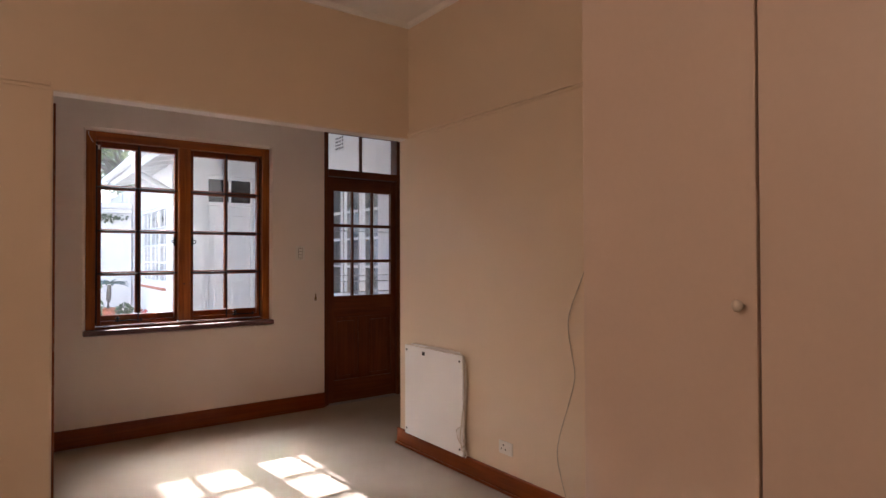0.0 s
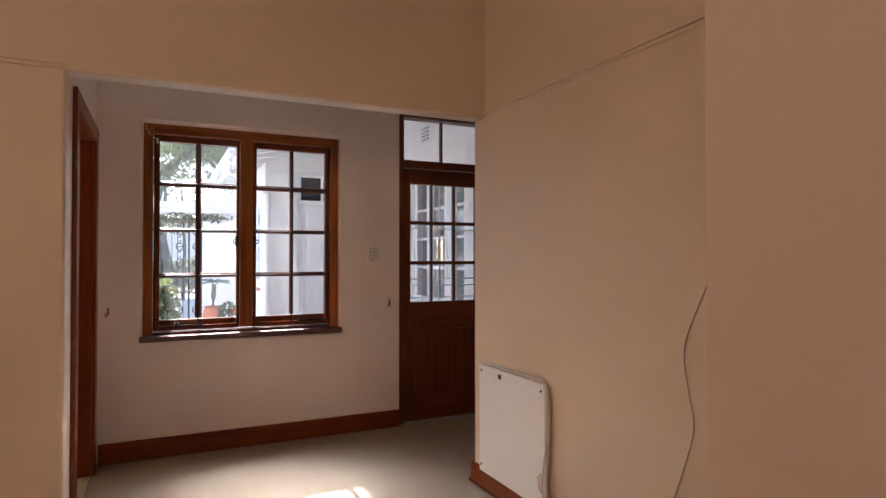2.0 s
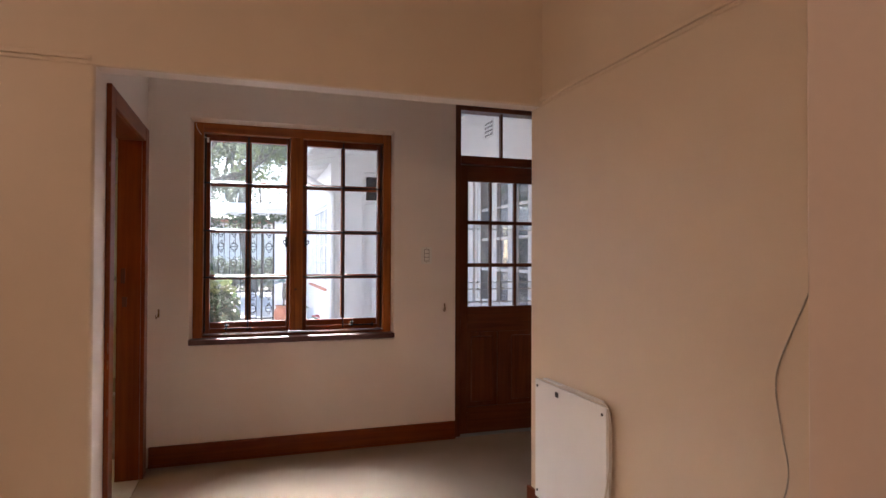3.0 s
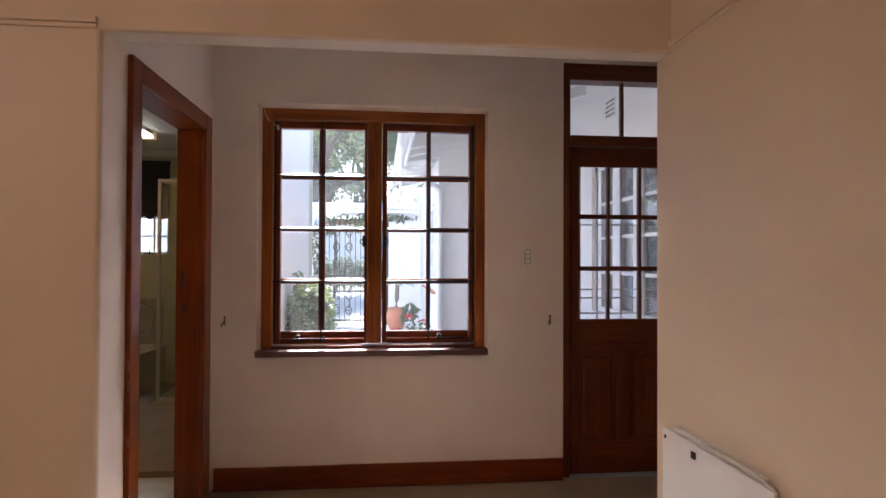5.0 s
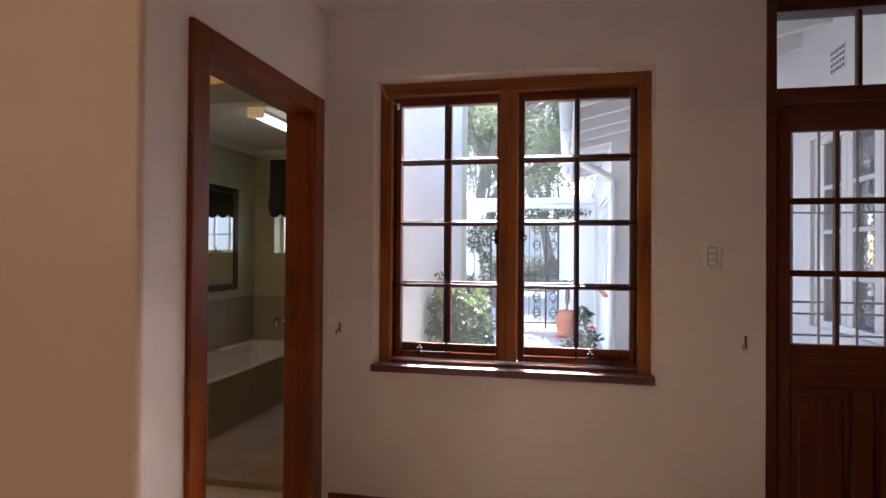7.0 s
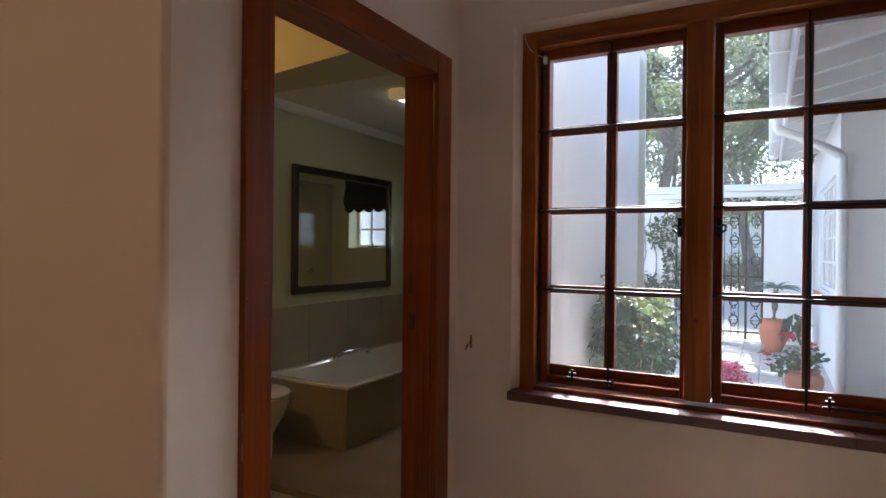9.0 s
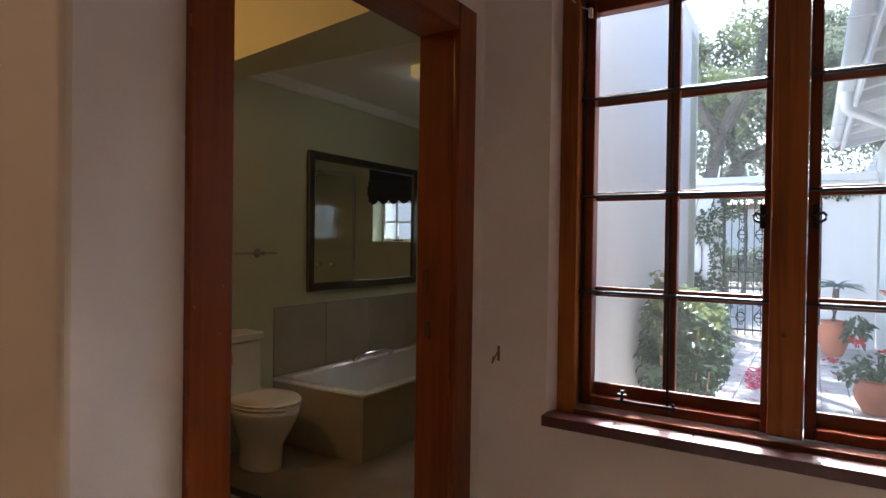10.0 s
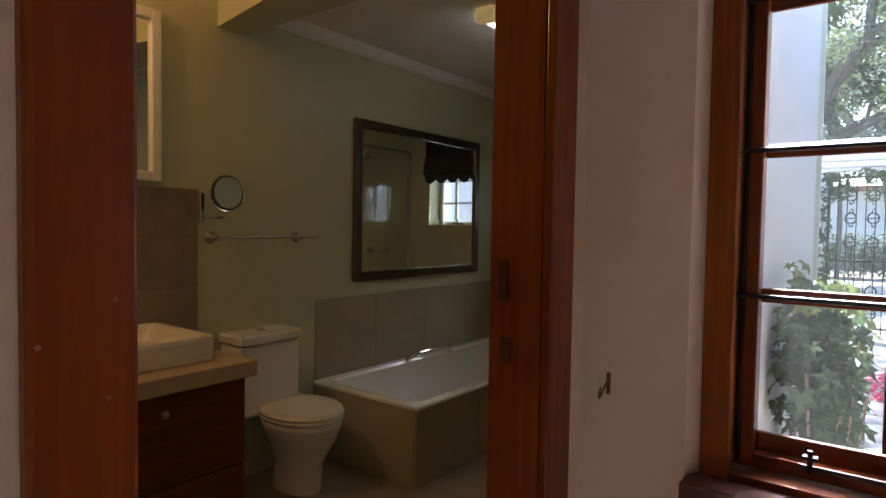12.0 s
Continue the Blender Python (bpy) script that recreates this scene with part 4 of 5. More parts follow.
part("stay", bx(-1.52, -1.40, 7.480, 7.488, WZ0 + 0.012, WZ0 + 0.02), STEEL_DARK, bw)
part("stay_peg", tb([(-1.46, 7.484, WZ0 + 0.004), (-1.46, 7.484, WZ0 + 0.06)], 0.005), STEEL_DARK, bw)
bl = thing("roman_blind", (-1.52, 7.33, 1.73), "charcoal roman blind, half raised, with a scalloped hem", "blind")
def cloth(z0, z1, y, scallop=0.0, n=60):
    bm = bmesh.new()
    rows = []
    for face in (0, 1):
        top, bot = [], []
        for i in range(n + 1):
            x = -1.83 + 0.62 * i / n
            drop = scallop * abs(math.sin(math.pi * 5 * i / n))
            top.append(bm.verts.new((x, y + face * 0.006, z1)))
            bot.append(bm.verts.new((x, y + face * 0.006, z0 - drop)))
        rows.append((top, bot))
    (t0, b0), (t1, b1) = rows
    for i in range(n):
        bm.faces.new((t0[i], t0[i + 1], b0[i + 1], b0[i]))
        bm.faces.new((t1[i], b1[i], b1[i + 1], t1[i + 1]))
        bm.faces.new((b0[i], b0[i + 1], b1[i + 1], b1[i]))
        bm.faces.new((t0[i], t1[i], t1[i + 1], t0[i + 1]))
    return bm
part("cloth", cloth(1.95, 2.32, 7.325), BLIND, bl)
part("fold", bx(-1.83, -1.21, 7.305, 7.324, 1.85, 1.96, bevel=0.008, seg=3), BLIND, bl)
part("fold", bx(-1.83, -1.21, 7.290, 7.3045, 1.80, 1.90, bevel=0.006, seg=3), BLIND, bl)
part("hem", cloth(1.755, 1.83, 7.315, 0.035), BLIND, bl)
part("headrail", bx(-1.83, -1.21, 7.332, 7.350, 2.29, 2.325), BLIND, bl)

# shower enclosure
ALU = mat("satin_aluminium", (0.55, 0.56, 0.56), 0.42, metal=0.55, vary=0.06)
sh = thing("shower_enclosure", (-0.6, 7.0, 0.0), "glass shower enclosure in a satin aluminium frame on a kerb", "shower")
SX, SY = -1.00, 6.47
part("kerb", bx(SX - 0.06, -0.162, SY - 0.06, 7.349, 0.0, 0.06, bevel=0.006), TILE, sh)
for x, y in ((SX, SY), (-0.175, SY), (SX, 7.335)):
    part("post", bx(x - 0.014, x + 0.014, y - 0.014, y + 0.014, 0.0605, 2.03, bevel=0.004), ALU, sh)
for z0, z1 in ((0.061, 0.085), (2.005, 2.03)):
    part("rail", bx(SX + 0.0145, -0.1895, SY - 0.012, SY + 0.012, z0, z1, bevel=0.003), ALU, sh)
    part("rail", bx(SX - 0.012, SX + 0.012, SY + 0.0145, 7.3205, z0, z1, bevel=0.003), ALU, sh)
for b in (bx(SX + 0.0145, -0.1895, SY - 0.003, SY + 0.003, 0.086, 2.004), bx(SX - 0.003, SX + 0.003, SY + 0.0145, 7.3205, 0.086, 2.004)):
    part("glass_panel", b, GLASS, sh).visible_shadow = False
for x in (-0.72, -0.52):
    part("tap", lathe(bmesh.new(), [(0.028, 0.0), (0.028, -0.02), (0.018, -0.05), (0.008, -0.055)], (x, 7.35, 1.10), 14, "y"), CHROME, sh, smooth=True)
part("shower_arm", tb(smooth_line([(-0.62, 7.35, 2.02), (-0.62, 7.25, 2.04), (-0.62, 7.16, 2.00)]), 0.010, 8), CHROME, sh, smooth=True)
part("shower_rose", lathe(bmesh.new(), [(0.012, 2.00), (0.05, 1.975), (0.05, 1.965)], (-0.62, 7.15, 0), 18), CHROME, sh, smooth=True)

# floor tiles
fl_t = thing("floor_bathroom", (-1.0, 5.0, -0.012), "pale ceramic bathroom floor tiles", "floor", kind="structure")
s = 0.45
shared = {}
ny, nx = int((7.35 - 3.2) / s) + 1, 5
for i in range(nx):
    for j in range(ny):
        a0, a1 = BX + i * s, min(BX + (i + 1) * s, -0.002)
        b0, b1 = 3.2 + j * s, min(3.2 + (j + 1) * s, 7.35)
        key = (round(a1 - a0, 3), round(b1 - b0, 3))
        if key not in shared:
            shared[key] = finish(bx(0.0015, a1 - a0 - 0.0015, 0.0015, b1 - b0 - 0.0015, 0.0, 0.0115, bevel=0.001), "tile", TILE_F)
        o = new("tile", shared[key])
        o.parent = fl_t
        o.location = (a0 + 1.0, b0 - 5.0, 0.0)

# ---- courtyard ----
GZ0 = 0.05
setting("ground", bx(-60, 60, 4.741, 120, -0.35, GZ0 - 0.012), SOIL, "sandy ground under the paving reaching to the horizon", "ground")

# own house wall beside the window, with the bathroom behind it
bm = bx(0.0005, 0.20, 4.741, 7.62, 0.0, 3.05)
setting("wall_courtyard_west", bm, RENDER_W, "tall white plastered courtyard wall", "wall")
bm = bx(-6.0, 0.20, 7.6205, 7.66, 0.0, 1.351)
box(bm, -6.0, -1.791, 7.6205, 7.66, 1.351, 3.05)
box(bm, -1.239, 0.20, 7.6205, 7.66, 1.351, 3.05)
box(bm, -1.791, -1.239, 7.6205, 7.66, 2.151, 3.05)
setting("wall_courtyard_corner", bm, RENDER_W, "tall white plastered house wall", "wall")
setting("wall_over_window", bx(0.2, 3.4, 4.741, 4.80, 2.75, 3.2), RENDER_W, "white plastered house wall", "wall")

# boundary wall with gate opening
BW = 12.0
GX0, GX1 = -0.12, 1.09
bm = holed("y", BW, BW + 0.20, -9.0, 1.68, GZ0 - 0.1, 2.14, [(GX0, GX1, GZ0 - 0.1, 2.10)])
setting("wall_boundary", bm, RENDER_W, "white plastered boundary wall with a gate opening", "wall")
bm = bx(-9.0, 1.679, BW - 0.05, BW + 0.25, 2.141, 2.22, bevel=0.01)
box(bm, -9.0, 1.679, BW - 0.09, BW + 0.29, 2.221, 2.33, bevel=0.015)
setting("coping", bm, RENDER_W, "moulded white coping along the boundary wall", "coping")

# electric fence on the coping
ef = thing("electric_fence", (0.5, BW + 0.10, 2.33), "low electric fence of white standoffs and thin wires on the coping", "fence")
for i, x in enumerate((-1.0, -0.6, -0.2, 0.20, 0.40, 1.22, 1.34, 1.55, 1.64)):
    lean = 0.03 * (-1) ** i
    part("standoff", tb([(x, BW + 0.10, 2.331), (x + lean, BW + 0.09, 2.52)], 0.013, 6, taper=0.75), PAINT_W, ef)
    part("foot", bx(x - 0.03, x + 0.03, BW + 0.08, BW + 0.12, 2.3305, 2.337), PAINT_W, ef)
for z in (2.40, 2.45, 2.50):
    part("wire", tb([(-3.0 + 0.78 * k, BW + 0.095, z + 0.003 * (k % 2)) for k in range(7)], 0.0022, 4), NICKEL, ef)

# wrought iron gate
gate = thing("wrought_iron_gate", (0.5, BW + 0.08, GZ0), "black wrought iron garden gate with scrolled columns, shut", "gate")
gy = BW + 0.08
for z in (0.16, 0.98, 2.02):
    part("rail", bx(GX0 + 0.02, GX1 - 0.02, gy - 0.008, gy + 0.008, z, z + 0.022), STEEL_DARK, gate)
for x in (GX0 + 0.02, 0.860, GX1 - 0.02):
    part("post", bx(x - 0.016, x + 0.016, gy - 0.016, gy + 0.016, GZ0 + 0.02, 2.09), STEEL_DARK, gate)
n = 10
for i in range(1, n):
    x = GX0 + 0.02 + i * (0.84 - GX0) / n
    part("bar", tb([(x, gy, 0.10), (x, gy, 2.04)], 0.0065, 6), STEEL_DARK, gate)
def scroll_column(x):
    for z in (0.35, 0.62, 1.22, 1.52, 1.80):
        for s in (-1, 1):
            c = [(x + s * (0.010 + 0.048 * math.sin(a)), gy - 0.014, z + 0.062 * math.cos(a)) for a in [math.pi * k / 8 for k in range(9)]]
            part("scroll", tb(c, 0.010, 6), STEEL_DARK, gate)
        for q in (-1, 1):
            c = [(x + 0.030 * math.sin(a) * (1 - a / 9), gy - 0.014, z + q * 0.085 + 0.030 * math.cos(a) * (1 - a / 9)) for a in [k * 0.5 for k in range(13)]]
            part("curl", tb(c, 0.008, 5), STEEL_DARK, gate)
        part("collar", bx(x - 0.06, x + 0.06, gy - 0.02, gy - 0.006, z - 0.006, z + 0.006), STEEL_DARK, gate)
for x in (0.13, 0.36, 0.70, 0.985):
    scroll_column(x)
top = [(GX0 + 0.05 + 0.85 * k / 40, gy, 2.055 + 0.02 * math.sin(k * 1.2)) for k in range(41)]
part("cresting", tb(top, 0.006, 6), STEEL_DARK, gate)

# wing beyond: window wall, facing wall with door, porch wall
WXN, WYF, PXW = 1.71, 8.75, 2.95
bm = holed("x", WXN, WXN + 0.24, WYF + 0.24, BW + 3.0, 0.0, 2.66, [(9.15, 11.25, 0.92, 2.12)])
setting("wall_wing", bm, RENDER_W, "white plastered wall of the garden wing", "wall")
bm = holed("y", WYF, WYF + 0.24, WXN, PXW + 0.24, 0.0, 3.6, [(2.16, 2.90, 0.0, 2.55)])
setting("wall_wing_end", bm, RENDER_W, "white plastered end wall with a door", "wall")
bm = holed("x", PXW, PXW + 0.24, 4.741, WYF, 0.0, 3.6, [(5.02, 6.42, 0.85, 2.20)])
setting("wall_porch", bm, RENDER_W, "white plastered porch wall with a window", "wall")
# dark sheet painted for the shade of a room that isn't built
setting("wing_interior", bx(WXN + 0.5, WXN + 0.52, WYF + 0.3, BW, 0.0, 3.0), DARKROOM, "dark sheet standing in for the unlit room behind the wing window", "wall")
# grey-blue sheet carries the tone of the dim room behind the panes
setting("porch_interior", bx(PXW + 0.55, PXW + 0.57, 4.741, WYF, 0.0, 3.0), PORCH_SHADE, "grey-blue sheet standing in for the dim room behind the porch window", "wall")

def white_window(name, x, y0, y1, z0, z1, cols, rows, lights, label):
    """A white painted casement row in a wall facing the courtyard."""
    w = thing(name, (x, (y0 + y1) / 2, z0), label, "window", kind="structure")
    sw_ = 0.08 if cols == 1 else 0.045
    def p(nm, a0, a1, b0, b1, m=PAINT_W, dx=0.0, th=0.05):
        return part(nm, bx(x + 0.03 + dx, x + 0.03 + dx + th, a0, a1, b0, b1, bevel=0.004), m, w)
    for a0, a1, b0, b1 in ((y0, y0 + 0.05, z0, z1), (y1 - 0.05, y1, z0, z1), (y0 + 0.05, y1 - 0.05, z0, z0 + 0.05), (y0 + 0.05, y1 - 0.05, z1 - 0.05, z1)):
        p("frame", a0, a1, b0, b1)
    lw = (y1 - y0 - 0.1) / lights
    for i in range(lights):
        a = y0 + 0.05 + i * lw
        p("stile", a + 0.001, a + sw_, z0 + 0.05, z1 - 0.05, dx=0.01)
        p("stile", a + lw - sw_, a + lw - 0.001, z0 + 0.05, z1 - 0.05, dx=0.01)
        for k in range(1, cols):
            c = a + 0.045 + k * (lw - 0.09) / cols
            p("glazing_bar", c - 0.011, c + 0.011, z0 + 0.05, z1 - 0.05, dx=0.015, th=0.03)
        for k in range(1, rows):
            c = z0 + 0.05 + k * (z1 - z0 - 0.1) / rows
            p("glazing_bar", a + sw_, a + lw - sw_, c - 0.015, c + 0.015, dx=0.012, th=0.033)
        g = part("pane", bx(x + 0.055, x + 0.059, a + 0.04, a + lw - 0.04, z0 + 0.04, z1 - 0.04), GLASS, w)
        g.visible_shadow = False
    return w
white_window("window_3", WXN, 9.15, 11.25, 0.92, 2.12, 2, 4, 3, "white many-paned casement windows over a red tile sill")
solo("red_tile_sill", bx(WXN - 0.055, WXN + 0.03, 9.14, 11.28, 0.835, 0.868, bevel=0.008), TERRA, "sloping red tile sill under the white windows", "window sill", (WXN, 10.2, 0.835))
w4 = white_window("window_4", PXW, 5.02, 6.42, 0.85, 2.20, 1, 4, 3, "white porch window with lattice screens behind the panes")
# lattice screens behind two of the lights
for y0, y1 in ((5.06, 5.46), (5.50, 5.88)):
    bm = bmesh.new()
    k = 0.055
    for i in range(-24, 10):
        for s in (1, -1):
            a = y0 + i * k if s == 1 else y0 + (i + 24) * k
            pts = []
            for z in (0.92, 2.10):
                pts.append((PXW + 0.10, a + s * (z - 0.92), z))
            (xa, ya, za), (xb, yb, zb) = pts
            lo, hi = y0, y1
            t0, t1 = sorted(((lo - ya) / (yb - ya), (hi - ya) / (yb - ya)))
            t0, t1 = max(0, t0), min(1, t1)
            if t1 - t0 > 0.02:
                A = Vector(pts[0]).lerp(Vector(pts[1]), t0)
                B = Vector(pts[0]).lerp(Vector(pts[1]), t1)
                tube(bm, [A, B], 0.009, 4)
    part("lattice", bm, SLATEBLUE, w4, "grey diamond lattice screen")
# airbrick
ab = thing("airbrick", (PXW, 5.955, 2.565), "square plaster airbrick with rows of holes", "vent")
part("plate", bx(PXW - 0.008, PXW, 5.85, 6.06, 2.565, 2.735, bevel=0.003), RENDER_W, ab)
for i in range(5):
    for j in range(4):
        y, z = 5.872 + i * 0.0415, 2.590 + j * 0.040
        part("hole", bx(PXW - 0.0095, PXW - 0.0078, y - 0.012, y + 0.012, z - 0.010, z + 0.010), BLACK, ab)

# white door and dark fanlight in the end wall
wd = thing("door_2", (2.53, WYF + 0.05, 0.0), "white painted panel door under a dark two-pane fanlight", "door", kind="structure")
for a in ((2.162, 2.215, 0.0, 2.548), (2.845, 2.898, 0.0, 2.548), (2.215, 2.845, 2.49, 2.548), (2.215, 2.845, 2.09, 2.15), (2.515, 2.545, 2.15, 2.49)):
    part("frame", bx(a[0], a[1], WYF + 0.02, WYF + 0.10, a[2], a[3], bevel=0.004), PAINT_W, wd)
part("leaf", bx(2.216, 2.844, WYF + 0.05, WYF + 0.09, 0.02, 2.089, bevel=0.003), PAINT_W, wd)
for z0, z1 in ((0.25, 0.95), (1.10, 1.95)):
    for x0, x1 in ((2.31, 2.50), (2.56, 2.75)):
        part("panel", bx(x0, x1, WYF + 0.042, WYF + 0.0495, z0, z1, bevel=0.004), PAINT_W, wd)
for x0, x1 in ((2.216, 2.514), (2.546, 2.844)):
    part("pane", bx(x0, x1, WYF + 0.06, WYF + 0.066, 2.151, 2.489), mat("dark_glass", (0.02, 0.022, 0.026), 0.05, vary=0.1), wd)

# eaves over the porch and wing: rafters, boards, fascia, gutter and downpipe
EX, EZ = 1.29, 2.57
EY0, EY1 = 4.86, 11.74
slope = math.radians(12.5)
L = 1.78
eaves = thing("eaves", (1.5, 8.0, 2.6), "white rafters and boards of the overhanging porch roof", "eaves", kind="structure")
def sloped(x0, x1, y0, y1, h0, h1):
    bm = bx(x0, x1, y0, y1, h0, h1)
    bmesh.ops.rotate(bm, verts=bm.verts, matrix=Matrix.Rotation(-slope, 3, "Y"), cent=(0, 0, 0))
    bmesh.ops.translate(bm, verts=bm.verts, vec=(EX, 0, EZ))
    return bm
for i in range(13):
    y = EY0 + 0.10 + i * 0.54
    part("rafter", sloped(0, L, y, y + 0.07, 0.0, 0.12), PAINT_W, eaves)
for i in range(12):
    part("soffit_board", sloped(i * 0.148, i * 0.148 + 0.142, EY0, EY1, 0.121, 0.137), PAINT_W, eaves)
part("fascia", bx(EX - 0.028, EX - 0.003, EY0, EY1, EZ - 0.02, EZ + 0.15, bevel=0.004), PAINT_W, eaves)
part("wing_roof", sloped(0, 4.5, EY0, EY1 + 0.9, 0.139, 0.18), ROOF, eaves, "clay roof tiles")
gt = thing("gutter", (EX - 0.09, 9.0, EZ + 0.02), "white half-round gutter with a cranked downpipe", "gutter")
bm = bmesh.new()
arc = [(0.062 * math.cos(a), 0.062 * math.sin(a)) for a in [math.pi + math.pi * k / 10 for k in range(11)]]
rows4 = [[bm.verts.new((EX - 0.092 + u * q, yy, EZ + 0.12 + v * q)) for u, v in arc] for yy, q in ((EY0, 1.0), (EY1, 1.0), (EY0, 0.93), (EY1, 0.93))]
A, B, A2, B2 = rows4
for i in range(10):
    bm.faces.new((A[i], A[i + 1], B[i + 1], B[i]))
    bm.faces.new((A2[i], B2[i], B2[i + 1], A2[i + 1]))
    bm.faces.new((A[i], A2[i], A2[i + 1], A[i + 1]))
    bm.faces.new((B[i], B[i + 1], B2[i + 1], B2[i]))
part("trough", bm, PAINT_W, gt)
for i in range(6):
    y = EY0 + 0.6 + i * 1.15
    part("bracket", bx(EX - 0.160, EX - 0.026, y, y + 0.02, EZ + 0.045, EZ + 0.054), PAINT_W, gt)
part("downpipe", tb(smooth_line([(EX - 0.09, 8.55, EZ + 0.06), (EX - 0.09, 8.55, EZ - 0.02), (EX - 0.07, 8.56, EZ - 0.09), (EX + 0.06, 8.59, EZ - 0.15), (EX + 0.32, 8.66, EZ - 0.28), (EX + 0.40, 8.69, EZ - 0.33), (EX + 0.43, 8.70, EZ - 0.44), (EX + 0.43, 8.70, 1.4), (EX + 0.43, 8.70, GZ0)], 5), 0.042, 12), PAINT_W, gt, "white downpipe", smooth=True)

# security gate outside the glazed door
sg = thing("security_gate", (2.48, 4.70, 0.0), "pale grey steel security gate outside the glazed door", "security gate")
for x in (2.10, 2.245, 2.36, 2.52, 2.68, 2.86):
    part("bar", tb([(x, 4.70, 0.03), (x, 4.70, 2.06)], 0.0065, 6), PAINT_W, sg)
for z in (0.06, 0.50, 0.985, 1.085, 1.14, 1.56, 2.04):
    part("rail", tb([(2.09, 4.712, z), (2.89, 4.712, z)], 0.0055, 6), PAINT_W, sg)

# ---- plants ----
def leaves(name, blobs, count, size, material, parent, seed, aspect=0.55, droop=0.3, label=""):
    """Many small pointed leaves scattered in ellipsoids (centre, radii)."""
    rng = random.Random(seed)
    vs, fs = [], []
    vol = [r[0] * r[1] * r[2] for _, r in blobs]
    for _ in range(count):
        (c, r) = rng.choices(blobs, vol)[0]
        d = Vector((rng.gauss(0, 1), rng.gauss(0, 1), rng.gauss(0, 1))).normalized() * (rng.random() ** 0.4)
        p = Vector((c[0] + d.x * r[0], c[1] + d.y * r[1], c[2] + d.z * r[2]))
        s = size * rng.uniform(0.6, 1.25)
        fwd = Vector((d.x + rng.uniform(-0.7, 0.7), d.y + rng.uniform(-0.7, 0.7), rng.uniform(-0.6, 0.6) - droop)).normalized()
        side = fwd.cross(Vector((rng.uniform(-0.5, 0.5), rng.uniform(-0.5, 0.5), 1))).normalized() * s * aspect
        up = side.cross(fwd).normalized() * s * 0.12
        k = len(vs)
        vs += [p, p + fwd * s * 0.45 + side * 0.5 + up, p + fwd * s, p + fwd * s * 0.45 - side * 0.5 + up, p + fwd * s * 0.5 - up]
        fs += [(k, k + 1, k + 4), (k + 1, k + 2, k + 4), (k + 2, k + 3, k + 4), (k + 3, k, k + 4)]
    me = bpy.data.meshes.new(name)
    root = parent
    while root is not None and root.parent:
        root = root.parent
    off = root.location if root else Vector((0, 0, 0))
    me.from_pydata([tuple(v - off) for v in vs], [], fs)
    me.materials.append(material)
    o = new(name, me)
    if parent:
        o.parent = parent
    return tagged(o, label)

# climbing bush against the white wall
def lobed_leaves(name, blobs, count, size, material, parent, seed):
    """Many five-lobed, slightly cupped leaves that face up and outwards."""
    rng = random.Random(seed)
    vs, fs = [], []
    vol = [r[0] * r[1] * r[2] for _, r in blobs]
    for _ in range(count):
        c, r = rng.choices(blobs, vol)[0]
        d = Vector((rng.gauss(0, 1), rng.gauss(0, 1), rng.gauss(0, 1))).normalized() * (rng.random() ** 0.45)
        mid = Vector((c[0] + d.x * r[0], c[1] + d.y * r[1], c[2] + d.z * r[2]))
        if mid.x < 0.215:
            mid.x = 0.215 + rng.random() * 0.04
        up = Vector((d.x * 0.6 + rng.uniform(-0.6, 0.6), d.y * 0.6 + rng.uniform(-0.7, 0.5), rng.uniform(0.15, 1.0))).normalized()
        e1 = up.cross(Vector((rng.uniform(-1, 1), rng.uniform(-1, 1), 0.2))).normalized()
        e2 = up.cross(e1)
        s = size * rng.uniform(0.5, 1.2)
        k = len(vs)
        vs.append(mid)
        for j in range(11):
            a = math.radians(-150 + 30 * j)
            q = (1.0 - 0.22 * abs(a) / 2.6) if j % 2 else 0.52
            vs.append(mid + (e1 * math.cos(a) + e2 * math.sin(a)) * s * q - up * s * (0.22 if j % 2 else 0.03))
        fs += [(k, k + 1 + j, k + 2 + j) for j in range(10)]
    me = bpy.data.meshes.new(name)
    me.from_pydata([tuple(v - parent.location) for v in vs], [], fs)
    me.materials.append(material)
    o = new(name, me)
    o.parent = parent
    return tagged(o)


bush = thing("leafy_shrub", (0.45, 6.05, GZ0), "bushy green shrub with lobed leaves against the white wall", "shrub")
rng = random.Random(4)
for i in range(22):
    a, h = rng.uniform(0, 6.28), rng.uniform(0.55, 1.0)
    r = rng.uniform(0.06, 0.24)
    bx0 = 0.36 + rng.uniform(-0.08, 0.06)
    part("stem", tb(smooth_line([(bx0, 6.05 + 0.12 * math.sin(a), GZ0), (bx0 + r * 0.4 * math.cos(a), 6.05 + r * 0.7 * math.sin(a), h * 0.5), (0.39 + r * 0.6 * math.cos(a), 6.05 + r * 1.6 * math.sin(a), h)], 3), rng.uniform(0.004, 0.007), 5), STEM, bush)
part("stem", tb(smooth_line([(0.36, 6.0, GZ0), (0.30, 6.0, 0.6), (0.275, 5.98, 1.20)], 3), 0.006, 5), STEM, bush)
lobed_leaves("leaf_mass", [((0.29, 5.95, 0.78), (0.09, 0.26, 0.30)), ((0.40, 6.02, 0.84), (0.15, 0.36, 0.22)), ((0.40, 6.30, 0.52), (0.13, 0.50, 0.28)), ((0.34, 6.0, 1.02), (0.11, 0.20, 0.13)), ((0.38, 6.95, 0.66), (0.11, 0.50, 0.34)), ((0.36, 7.80, 0.54), (0.10, 0.50, 0.34))], 1050, 0.058, LEAF, bush, 5)
